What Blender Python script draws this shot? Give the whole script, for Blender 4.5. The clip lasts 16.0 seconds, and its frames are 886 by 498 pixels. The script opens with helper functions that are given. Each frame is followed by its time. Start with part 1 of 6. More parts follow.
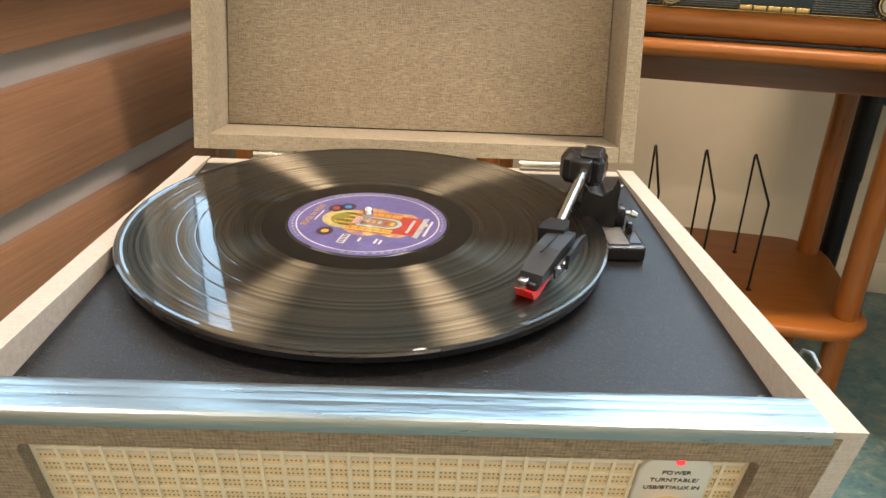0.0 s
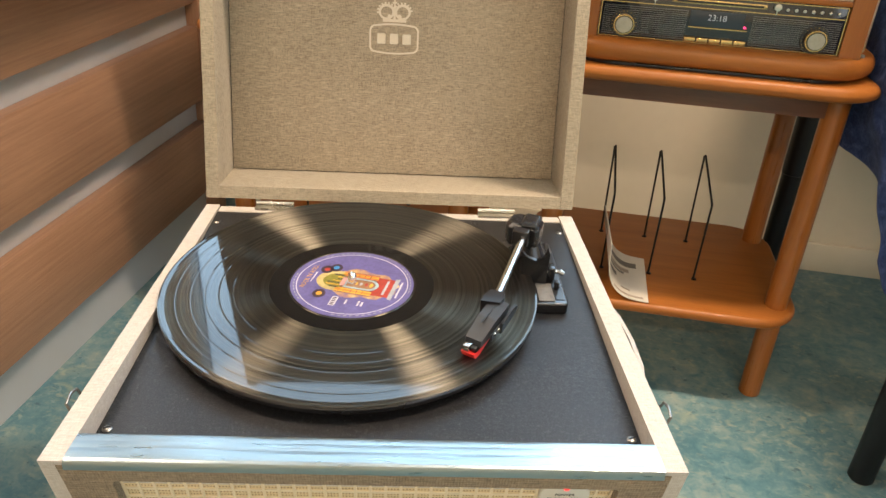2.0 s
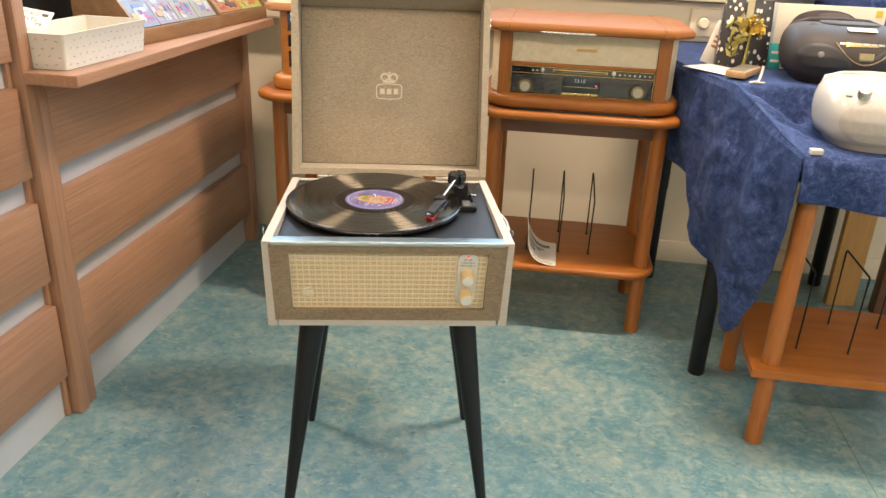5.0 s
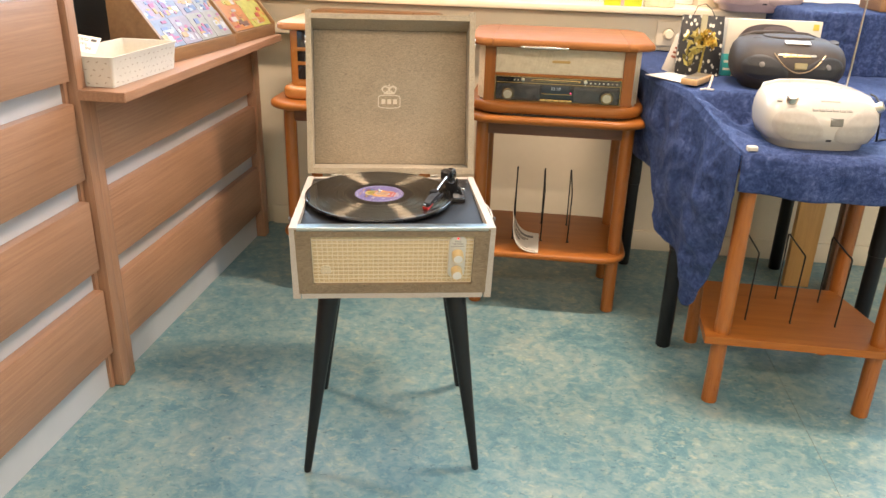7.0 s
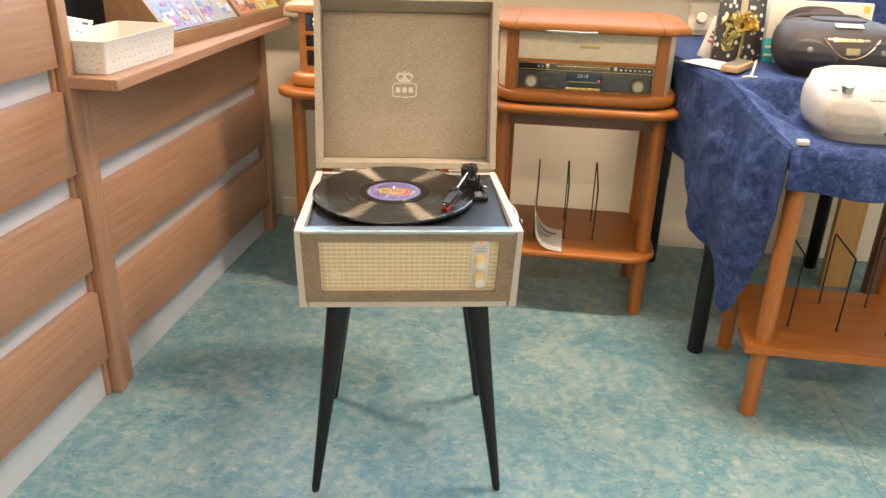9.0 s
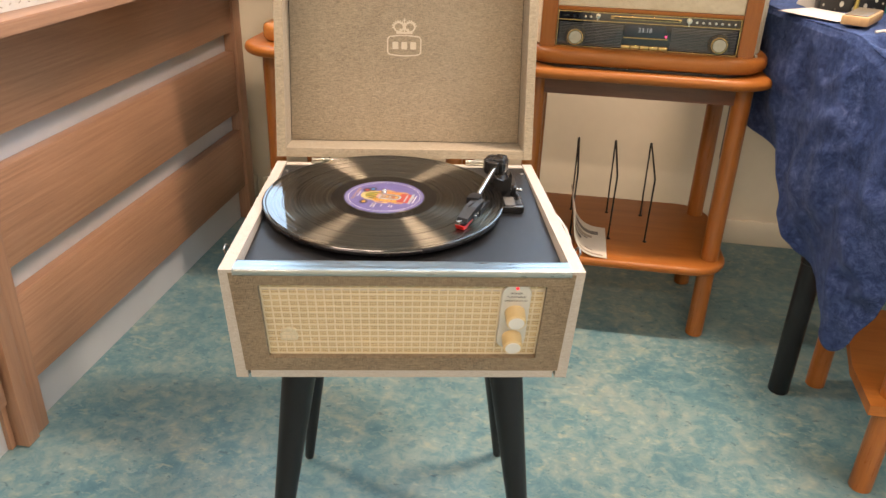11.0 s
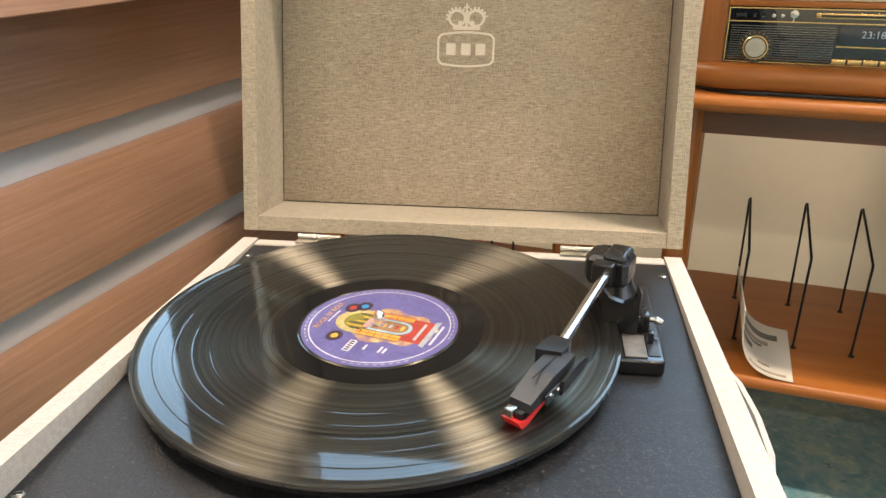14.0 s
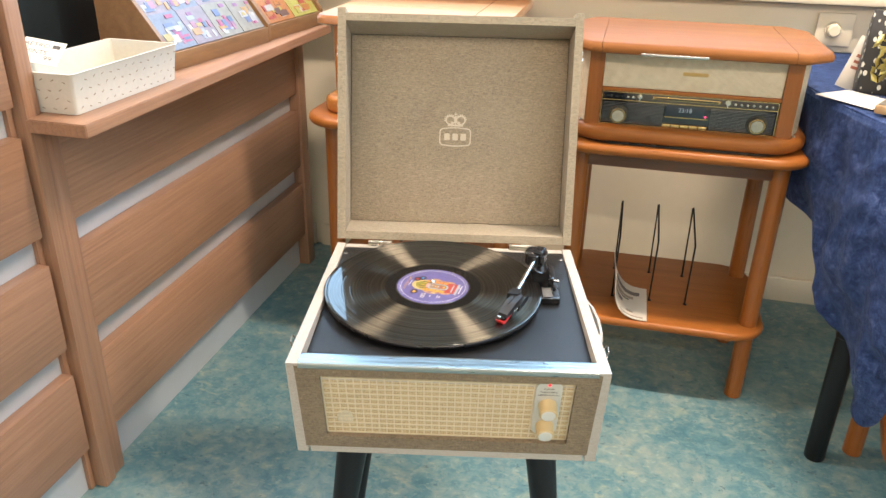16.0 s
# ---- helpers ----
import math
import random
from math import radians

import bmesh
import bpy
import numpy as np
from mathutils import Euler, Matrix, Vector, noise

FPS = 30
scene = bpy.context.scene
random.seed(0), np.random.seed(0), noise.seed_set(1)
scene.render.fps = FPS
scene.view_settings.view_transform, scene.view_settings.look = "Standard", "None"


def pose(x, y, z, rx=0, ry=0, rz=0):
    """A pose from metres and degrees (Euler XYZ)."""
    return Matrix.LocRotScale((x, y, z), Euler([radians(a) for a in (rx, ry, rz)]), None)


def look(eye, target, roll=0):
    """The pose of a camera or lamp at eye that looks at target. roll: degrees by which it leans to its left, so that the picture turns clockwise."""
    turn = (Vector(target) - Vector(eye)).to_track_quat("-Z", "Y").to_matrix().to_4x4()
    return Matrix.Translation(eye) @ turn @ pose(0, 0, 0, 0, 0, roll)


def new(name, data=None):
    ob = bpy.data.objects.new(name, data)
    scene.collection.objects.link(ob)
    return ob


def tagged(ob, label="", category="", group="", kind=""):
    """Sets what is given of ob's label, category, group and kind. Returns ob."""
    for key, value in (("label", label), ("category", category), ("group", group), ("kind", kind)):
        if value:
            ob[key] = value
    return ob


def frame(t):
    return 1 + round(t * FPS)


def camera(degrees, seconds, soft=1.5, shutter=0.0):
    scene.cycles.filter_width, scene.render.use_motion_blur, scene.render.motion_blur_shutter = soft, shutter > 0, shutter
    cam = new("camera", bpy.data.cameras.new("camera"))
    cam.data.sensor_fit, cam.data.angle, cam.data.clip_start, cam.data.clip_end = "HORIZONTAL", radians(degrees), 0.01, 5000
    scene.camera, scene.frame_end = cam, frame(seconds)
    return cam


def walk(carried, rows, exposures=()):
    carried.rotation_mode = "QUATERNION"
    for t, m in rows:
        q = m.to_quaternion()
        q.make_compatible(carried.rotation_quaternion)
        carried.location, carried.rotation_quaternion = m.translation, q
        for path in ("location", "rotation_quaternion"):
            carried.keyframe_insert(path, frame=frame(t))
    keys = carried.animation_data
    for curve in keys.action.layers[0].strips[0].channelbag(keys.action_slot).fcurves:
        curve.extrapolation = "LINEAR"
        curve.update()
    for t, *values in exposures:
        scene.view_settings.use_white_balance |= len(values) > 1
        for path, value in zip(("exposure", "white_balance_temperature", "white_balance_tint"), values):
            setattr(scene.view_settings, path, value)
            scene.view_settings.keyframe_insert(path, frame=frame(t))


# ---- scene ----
cam = camera(60.4, 16.0)
PATH = [
    (0, (0.01, -0.239, 0.773), (0.06, 1.577, -0.065), 2.5),
    (0.5, (0.008, -0.245, 0.775), (0.063, 1.566, -0.073), 2.3),
    (1, (0.014, -0.234, 0.765), (0.079, 1.557, -0.122), 2.1),
    (1.5, (0.012, -0.233, 0.842), (0.09, 1.53, -0.099), 2.6),
    (2, (0.018, -0.323, 0.912), (0.111, 1.426, -0.054), 3.3),
    (2.5, (0.009, -0.456, 0.928), (0.124, 1.319, 0.014), 3.1),
    (3, (0.001, -0.581, 0.937), (0.146, 1.225, 0.091), 3.1),
    (3.5, (0.003, -0.665, 0.942), (0.158, 1.161, 0.141), 3.0),
    (4, (0.009, -0.77, 0.956), (0.153, 1.064, 0.17), 2.8),
    (6.5, (-0.02, -1.289, 1.09), (0.136, 0.55, 0.319), 1.8),
    (7, (-0.018, -1.282, 1.086), (0.138, 0.556, 0.314), 1.7),
    (7.5, (-0.021, -1.273, 1.087), (0.131, 0.564, 0.311), 1.6),
    (8, (-0.026, -1.264, 1.084), (0.124, 0.571, 0.303), 1.6),
    (8.5, (-0.031, -1.233, 1.076), (0.114, 0.597, 0.284), 1.6),
    (9, (-0.024, -1.145, 1.062), (0.102, 0.682, 0.257), 1.6),
    (11.5, (0.005, -0.561, 0.903), (0.087, 1.215, -0.013), 2.1),
    (12, (0.022, -0.441, 0.852), (0.052, 1.328, -0.081), 2.0),
    (12.5, (0.071, -0.329, 0.836), (-0.022, 1.452, -0.07), 1.5),
    (13, (0.077, -0.246, 0.8), (-0.136, 1.559, -0.036), 0.2),
    (13.5, (0.077, -0.205, 0.807), (-0.192, 1.61, 0.012), -0.4),
    (14, (0.075, -0.209, 0.82), (-0.186, 1.61, 0.031), -0.5),
    (14.5, (0.058, -0.276, 0.87), (-0.156, 1.543, 0.068), -0.3),
    (15, (0.042, -0.401, 0.946), (-0.11, 1.42, 0.133), 0.4),
    (15.5, (0.02, -0.568, 1.012), (-0.072, 1.251, 0.184), 1.0),
    (16, (0.007, -0.729, 1.082), (-0.032, 1.081, 0.232), 1.3),
]
walk(cam, [(t, look(eye, target, roll)) for t, eye, target, roll in PATH],
     [(0, -0.03, 6450, 10), (2, 0.0, 6420, 10), (2.5, 0.07, 6450, 10), (3, 0.0, 6450, 10), (4, 0.02, 6450, 10), (6.5, 0.17, 6550, 14), (9, 0.20, 6450, 14), (11.5, 0.05, 6680, 17), (12, -0.11, 6850, 17),
      (12.5, -0.36, 6850, 12), (13, -0.05, 6600, 10), (13.5, 0.06, 6150, 10), (14, 0.10, 6000, 8), (15, 0.13, 5850, 8), (15.5, 0.18, 5880, 8), (16, 0.20, 5900, 9)])

# ---- world, light, exposure ----
ROOM = pose(0, 0, 0, 0, 0, -11.7)          # the room's own axes: u along the window wall, v towards it
WALL_V = 1.469
world = bpy.data.worlds.new("sky")
scene.world = world
world.use_nodes = True
wn = world.node_tree.nodes
sky = wn.new("ShaderNodeTexSky")
sky.sky_type, sky.sun_disc, sky.sun_elevation, sky.sun_rotation = "NISHITA", False, radians(40), radians(150)
wn["Background"].inputs["Strength"].default_value = 0.12
world.node_tree.links.new(sky.outputs[0], wn["Background"].inputs["Color"])


def area_lamp(name, m, sx, sy, watts, colour, spread=180):
    d = bpy.data.lights.new(name, "AREA")
    d.shape, d.size, d.size_y, d.energy, d.color, d.spread = "RECTANGLE", sx, sy, watts, colour, radians(spread)
    ob = new(name, d)
    ob.matrix_world = ROOM @ m
    return ob


# daylight in the window openings, facing into the room
WINDOWS = [(-1.79, 0.80), (-0.16, 1.80), (1.78, 1.80)]
for wu, ww in WINDOWS:
    area_lamp("opening_light", pose(wu, WALL_V + 0.16, 1.745, -90, 0, 0), ww - 0.12, 1.07, 22.0 * (ww - 0.1), (0.56, 0.79, 1.0), 150)
# added fill lamp in an unseen opening of the east wall
area_lamp("opening_light", pose(3.18, -1.7, 1.5, 0, 90, 0), 1.6, 2.5, 20, (0.86, 0.93, 1.0))
# two short ceiling tube fittings near the windows; the long back row is added fill
LAMP_WARM = (1.0, 0.775, 0.585)
LAMPS = [(-1.35, 0.56, 0.31), (0.75, 0.56, 0.31)] + [(-1.65 + 1.2 * i, -2.40, 0.595) for i in range(4)]
area_lamp("overhead_light", pose(-1.35, 0.56, 2.605), 0.62, 0.12, 42, LAMP_WARM)
area_lamp("overhead_light", pose(0.75, 0.56, 2.605), 0.62, 0.12, 66, LAMP_WARM)
# soft fill from behind, added as one continuous row
area_lamp("overhead_light", pose(0.15, -2.40, 2.605), 4.75, 0.12, 128, LAMP_WARM)

# ---- small tools ----


def part(name, bm, material, parent=None, label="", smooth=35):
    me = bpy.data.meshes.new(name)
    bmesh.ops.recalc_face_normals(bm, faces=bm.faces)
    bm.to_mesh(me)
    bm.free()
    if smooth:
        me.shade_smooth()
        me.set_sharp_from_angle(angle=radians(smooth))
    me.materials.append(material)
    ob = new(name, me)
    ob.parent = parent
    if label:
        ob["label"] = label
    return ob


def thing(name, m, label, category, group="", kind=""):
    ob = new(name)
    ob.empty_display_size = 0.05
    ob.matrix_world = m
    return tagged(ob, label, category, group, kind)


def solid(name, bm, material, m, label, category, group="", kind="", smooth=35):
    ob = part(name, bm, material, None, "", smooth)
    ob.matrix_world = m
    return tagged(ob, label, category, group, kind)


def box(bm, x0, x1, y0, y1, z0, z1, bevel=0.0, seg=2, m=None):
    vs = bmesh.ops.create_cube(bm, size=1.0, matrix=(m or Matrix()) @ Matrix.LocRotScale(((x0 + x1) / 2, (y0 + y1) / 2, (z0 + z1) / 2), None, (x1 - x0, y1 - y0, z1 - z0)))["verts"]
    if bevel:
        es = list({e for v in vs for e in v.link_edges})
        bmesh.ops.bevel(bm, geom=es, offset=bevel, segments=seg, affect="EDGES", profile=0.5)
    return bm


def nb():
    return bmesh.new()


def rod(bm, a, b, r0, r1=None, seg=16, cap=True):
    a, b = Vector(a), Vector(b)
    d = b - a
    m = Matrix.Translation((a + b) / 2) @ d.to_track_quat("Z", "Y").to_matrix().to_4x4()
    bmesh.ops.create_cone(bm, cap_ends=cap, segments=seg, radius1=r0, radius2=r0 if r1 is None else r1, depth=d.length, matrix=m)
    return bm


def tube(bm, pts, r, seg=8, closed=False):
    """A round wire along a line of points."""
    pts = [Vector(p) for p in pts]
    rings, n = [], len(pts)
    for i, p in enumerate(pts):
        a = pts[i - 1] if i or closed else p
        b = pts[(i + 1) % n] if i < n - 1 or closed else p
        q = (b - a).to_track_quat("Z", "Y")
        rings.append([bm.verts.new(p + q @ Vector((r * math.cos(k * math.tau / seg), r * math.sin(k * math.tau / seg), 0))) for k in range(seg)])
    for i in range(n if closed else n - 1):
        s, e = rings[i], rings[(i + 1) % n]
        for k in range(seg):
            bm.faces.new((s[k], s[(k + 1) % seg], e[(k + 1) % seg], e[k]))
    if not closed:
        bm.faces.new(rings[0][::-1])
        bm.faces.new(rings[-1])
    return bm


def loft(bm, rings, caps=True, closed=True):
    vs = [[bm.verts.new(p) for p in ring] for ring in rings]
    for a, b in zip(vs, vs[1:]):
        n = len(a)
        for k in range(n if closed else n - 1):
            bm.faces.new((a[k], a[(k + 1) % n], b[(k + 1) % n], b[k]))
    if caps:
        bm.faces.new(vs[0][::-1])
        bm.faces.new(vs[-1])
    return bm


def lathe(bm, profile, seg=64, m=None):
    """profile: (radius, z) from the middle of the bottom to the middle of the top."""
    m = m or Matrix()
    rings = [[m @ Vector((r * math.cos(k * math.tau / seg), r * math.sin(k * math.tau / seg), z)) for k in range(seg)] for r, z in profile]
    return loft(bm, rings)


def rounded(hx, hy, r, n=8, cx=0.0, cy=0.0):
    """The outline of a rectangle with round corners, counter-clockwise."""
    r = max(min(r, hx - 1e-4, hy - 1e-4), 1e-4)
    pts = []
    for k, (sx, sy) in enumerate(((1, 1), (-1, 1), (-1, -1), (1, -1))):
        for i in range(n + 1):
            a = (k + i / n) * math.pi / 2
            pts.append((cx + sx * (hx - r) + r * math.cos(a), cy + sy * (hy - r) + r * math.sin(a)))
    return pts


def slab(bm, hx, hy, r, z0, z1, edge=0.003, cx=0.0, cy=0.0, n=8, m=None, seg=4):
    """A plate with round corners and rolled edges."""
    m = m or Matrix()
    edge = min(edge, (z1 - z0) / 2)
    rings = []
    for i in range(seg + 1):
        a = -math.pi / 2 + i / seg * math.pi / 2
        inset = edge * (1 - math.cos(a))
        rings.append([m @ Vector((x, y, z0 + edge + edge * math.sin(a))) for x, y in rounded(hx - inset, hy - inset, r - inset, n, cx, cy)])
    for i in range(seg + 1):
        a = i / seg * math.pi / 2
        inset = edge * (1 - math.cos(a))
        rings.append([m @ Vector((x, y, z1 - edge + edge * math.sin(a))) for x, y in rounded(hx - inset, hy - inset, r - inset, n, cx, cy)])
    return loft(bm, rings)


def prism(bm, outline, z0, z1, m=None):
    m = m or Matrix()
    return loft(bm, [[m @ Vector((x, y, z)) for x, y in outline] for z in (z0, z1)])


def ring_plate(bm, outer, inner, z0, z1, m=None):
    """A flat frame between two outlines with the same number of points."""
    m = m or Matrix()
    a, b, c, d = [[bm.verts.new(m @ Vector((x, y, z))) for x, y in o] for o, z in ((outer, z0), (outer, z1), (inner, z1), (inner, z0))]
    n = len(outer)
    for s, e in ((a, b), (b, c), (c, d), (d, a)):
        for k in range(n):
            bm.faces.new((s[k], s[(k + 1) % n], e[(k + 1) % n], e[k]))
    return bm


def letters(name, text, size, depth, material, parent, m, align="CENTER"):
    cu = bpy.data.curves.new(name, "FONT")
    cu.body, cu.size, cu.extrude, cu.align_x, cu.align_y = text, size, depth, align, "CENTER"
    ob = bpy.data.objects.new(name, cu)
    scene.collection.objects.link(ob)
    me = bpy.data.meshes.new_from_object(ob.evaluated_get(bpy.context.evaluated_depsgraph_get()))
    bpy.data.objects.remove(ob)
    me.transform(m)
    me.materials.clear()
    me.materials.append(material)
    out = new(name, me)
    out.parent = parent
    return out


# ---- materials ----


class Nodes:
    """A short way to write a node material."""

    def __init__(self, name):
        self.m = bpy.data.materials.new(name)
        self.m.use_nodes = True
        self.t = self.m.node_tree
        self.b = self.t.nodes["Principled BSDF"]

    def n(self, kind, **kw):
        node = self.t.nodes.new("ShaderNode" + kind)
        for k, v in kw.items():
            node.inputs[k.replace("_", " ")].default_value = v
        return node

    def l(self, a, b):
        self.t.links.new(a, b)

    def coord(self, scale=(1, 1, 1), which="Object", turn=(0, 0, 0)):
        c, mp = self.n("TexCoord"), self.n("Mapping")
        mp.inputs["Scale"].default_value = scale
        mp.inputs["Rotation"].default_value = [radians(a) for a in turn]
        self.l(c.outputs[which], mp.inputs["Vector"])
        return mp.outputs[0]

    def noise(self, vec, scale, detail=4.0, rough=0.55, dist=0.0):
        t = self.n("TexNoise", Scale=scale, Detail=detail, Roughness=rough, Distortion=dist)
        self.l(vec, t.inputs["Vector"])
        return t.outputs["Fac"]

    def ramp(self, fac, stops):
        r = self.n("ValToRGB")
        e = r.color_ramp.elements
        while len(e) < len(stops):
            e.new(0.5)
        for s, (p, c) in zip(e, stops):
            s.position, s.color = p, (*c, 1) if len(c) == 3 else c
        self.l(fac, r.inputs["Fac"])
        return r.outputs["Color"]

    def math(self, op, a, b=0.5, clamp=False):
        x = self.n("Math")
        x.operation, x.use_clamp = op, clamp
        for i, v in enumerate((a, b)):
            if isinstance(v, (int, float)):
                x.inputs[i].default_value = v
            else:
                self.l(v, x.inputs[i])
        return x.outputs[0]

    def mix(self, fac, a, b, mode="MIX"):
        x = self.n("Mix")
        x.data_type, x.blend_type = "RGBA", mode
        for s, v in ((x.inputs[0], fac), (x.inputs[6], a), (x.inputs[7], b)):
            if isinstance(v, (int, float)):
                s.default_value = v
            elif isinstance(v, tuple):
                s.default_value = (*v, 1) if len(v) == 3 else v
            else:
                self.l(v, s)
        return x.outputs[2]

    def bump(self, height, strength=0.3, dist=0.001):
        b = self.n("Bump", Strength=strength, Distance=dist)
        self.l(height, b.inputs["Height"])
        self.l(b.outputs[0], self.b.inputs["Normal"])

    def set(self, **kw):
        for k, v in kw.items():
            s = self.b.inputs[k.replace("_", " ")]
            if isinstance(v, (int, float)):
                s.default_value = v
            elif isinstance(v, tuple):
                s.default_value = (*v, 1) if len(v) == 3 else v
            else:
                self.l(v, s)
        return self


def plain(name, colour, rough=0.5, metal=0.0, var=0.12, scale=40.0, bump=0.0, coat=0.0, spec=0.5):
    """A surface of one colour with faint mottling and a fine relief."""
    k = Nodes(name)
    v = k.coord()
    f = k.noise(v, scale, 5)
    g = k.noise(v, scale * 0.12, 3)
    both = k.math("ADD", k.math("MULTIPLY", f, 0.5), k.math("MULTIPLY", g, 0.5))
    lo, hi = tuple(c * (1 - var) for c in colour), tuple(min(1, c * (1 + var)) for c in colour)
    k.set(Base_Color=k.ramp(both, [(0.3, lo), (0.7, hi)]), Metallic=metal, Specular_IOR_Level=spec, Coat_Weight=coat)
    k.set(Roughness=k.math("ADD", k.math("MULTIPLY", g, 0.16), rough - 0.08, True))
    if bump:
        k.bump(f, bump, 0.0006)
    return k.m


def wood(name, dark, light, scale=(1, 14, 14), rough=0.4, fine=90.0, coat=0.0, ring=3.0, bump=0.12, wave=0.4):
    """Wood whose grain runs along the axis with the small scale."""
    k = Nodes(name)
    v = k.coord(scale)
    a = k.noise(v, ring, 4, 0.6, wave)
    b = k.noise(v, fine * 0.25, 5, 0.7, 0.15)
    c = k.noise(k.coord(), 2.3, 2)
    f = k.math("ADD", k.math("MULTIPLY", a, 0.5), k.math("ADD", k.math("MULTIPLY", b, 0.38), k.math("MULTIPLY", c, 0.22)))
    k.set(Base_Color=k.ramp(f, [(0.34, dark), (0.72, light)]), Coat_Weight=coat, Coat_Roughness=0.12)
    k.set(Roughness=k.math("ADD", k.math("MULTIPLY", b, 0.2), rough - 0.1, True))
    k.bump(b, bump, 0.0005)
    return k.m


def floor_material():
    k = Nodes("linoleum")
    v = k.coord()
    a = k.noise(v, 5.0, 5, 0.6, 0.8)
    b = k.noise(v, 32.0, 6, 0.66, 0.7)
    base = k.ramp(k.math("ADD", k.math("MULTIPLY", a, 0.42), k.math("MULTIPLY", b, 0.58)),
                  [(0.34, (0.058, 0.155, 0.193)), (0.46, (0.104, 0.209, 0.234)), (0.55, (0.172, 0.260, 0.260)), (0.68, (0.280, 0.318, 0.272))])
    deep = k.ramp(k.noise(v, 11.0, 5, 0.62, 0.6), [(0.32, (1, 1, 1)), (0.47, (0, 0, 0))])
    base = k.mix(k.math("MULTIPLY", deep, 0.30), base, (0.034, 0.112, 0.155))
    where = k.ramp(k.noise(v, 5.5, 3, 0.6), [(0.36, (0.25, 0.25, 0.25)), (0.62, (1, 1, 1))])
    for turn, sc, seed, col in ((35, 40.0, 0.0, (0.46, 0.43, 0.28)), (-50, 58.0, 7.3, (0.37, 0.43, 0.37)), (80, 24.0, 3.1, (0.34, 0.37, 0.26))):
        vec = k.coord((1, 1.5, 1), turn=(0, 0, turn))
        f = k.ramp(k.noise(vec, sc, 3, 0.62, 0.5), [(0.56, (0, 0, 0)), (0.70, (1, 1, 1))])
        base = k.mix(k.math("MULTIPLY", k.math("MULTIPLY", f, where), 0.48), base, col)
    dark = k.ramp(k.noise(k.coord((1, 1.5, 1), turn=(0, 0, 15)), 50.0, 3, 0.6, 0.4), [(0.30, (1, 1, 1)), (0.37, (0, 0, 0))])
    base = k.mix(k.math("MULTIPLY", dark, 0.55), base, (0.022, 0.070, 0.10))
    k.set(Base_Color=base, Roughness=k.math("ADD", k.math("MULTIPLY", b, 0.2), 0.30), Specular_IOR_Level=0.5)
    k.bump(k.noise(v, 220, 3), 0.08, 0.0004)
    return k.m


def cloth_material(name, dark, light, pitch=900.0, slub=0.5, rough=0.85, bump=0.5):
    """A woven cloth: two sets of threads and thicker slubs along x. Flat cloth lies in x and z or x and y."""
    k = Nodes(name)
    c = k.n("TexCoord")
    sep = k.n("SeparateXYZ")
    k.l(c.outputs["Object"], sep.inputs[0])
    across = k.math("ADD", sep.outputs["Y"], sep.outputs["Z"])
    tx = k.math("SINE", k.math("MULTIPLY", sep.outputs["X"], pitch * 6.283))
    ty = k.math("SINE", k.math("MULTIPLY", across, pitch * 6.283))
    weave = k.math("ADD", k.math("MULTIPLY", tx, 0.25), k.math("MULTIPLY", ty, 0.25))
    s1 = k.noise(k.coord((150, 1250, 1250)), 1.0, 2, 0.5)
    s2 = k.noise(k.coord((1250, 260, 260)), 1.0, 2, 0.5)
    big = k.noise(k.coord(), 9.0, 3)
    f = k.math("ADD", k.math("MULTIPLY", s1, 0.48), k.math("ADD", k.math("MULTIPLY", s2, 0.40), k.math("MULTIPLY", big, 0.17)))
    f = k.math("ADD", f, k.math("MULTIPLY", weave, 0.10))
    base = k.ramp(f, [(0.39, dark), (0.61, light)])
    knot = k.noise(k.coord((110, 1000, 1000)), 1.0, 2, 0.5)
    pale = tuple(min(1.0, c * 1.5) for c in light)
    base = k.mix(k.math("MULTIPLY", k.ramp(knot, [(0.60, (0, 0, 0)), (0.66, (1, 1, 1))]), slub), base, pale)
    k.set(Base_Color=base, Roughness=rough, Specular_IOR_Level=0.25, Sheen_Weight=0.12)
    k.bump(k.math("ADD", f, k.math("MULTIPLY", weave, 0.4)), bump, 0.0006)
    return k.m


def velvet_material():
    k = Nodes("velvet")
    v = k.coord()
    a = k.noise(v, 62.0, 8, 0.82, 0.45)
    b = k.noise(v, 6.0, 3, 0.5, 0.3)
    f = k.math("ADD", k.math("MULTIPLY", a, 0.86), k.math("MULTIPLY", b, 0.14))
    k.set(Base_Color=k.ramp(f, [(0.34, (0.006, 0.014, 0.048)), (0.47, (0.017, 0.035, 0.112)), (0.56, (0.042, 0.069, 0.178)), (0.68, (0.125, 0.152, 0.305))]), Roughness=0.66,
          Sheen_Weight=0.18, Sheen_Roughness=0.30, Sheen_Tint=(0.36, 0.50, 0.90), Specular_IOR_Level=0.2)
    k.bump(k.math("ADD", a, k.math("MULTIPLY", k.noise(v, 380, 2), 0.5)), 0.8, 0.004)
    return k.m


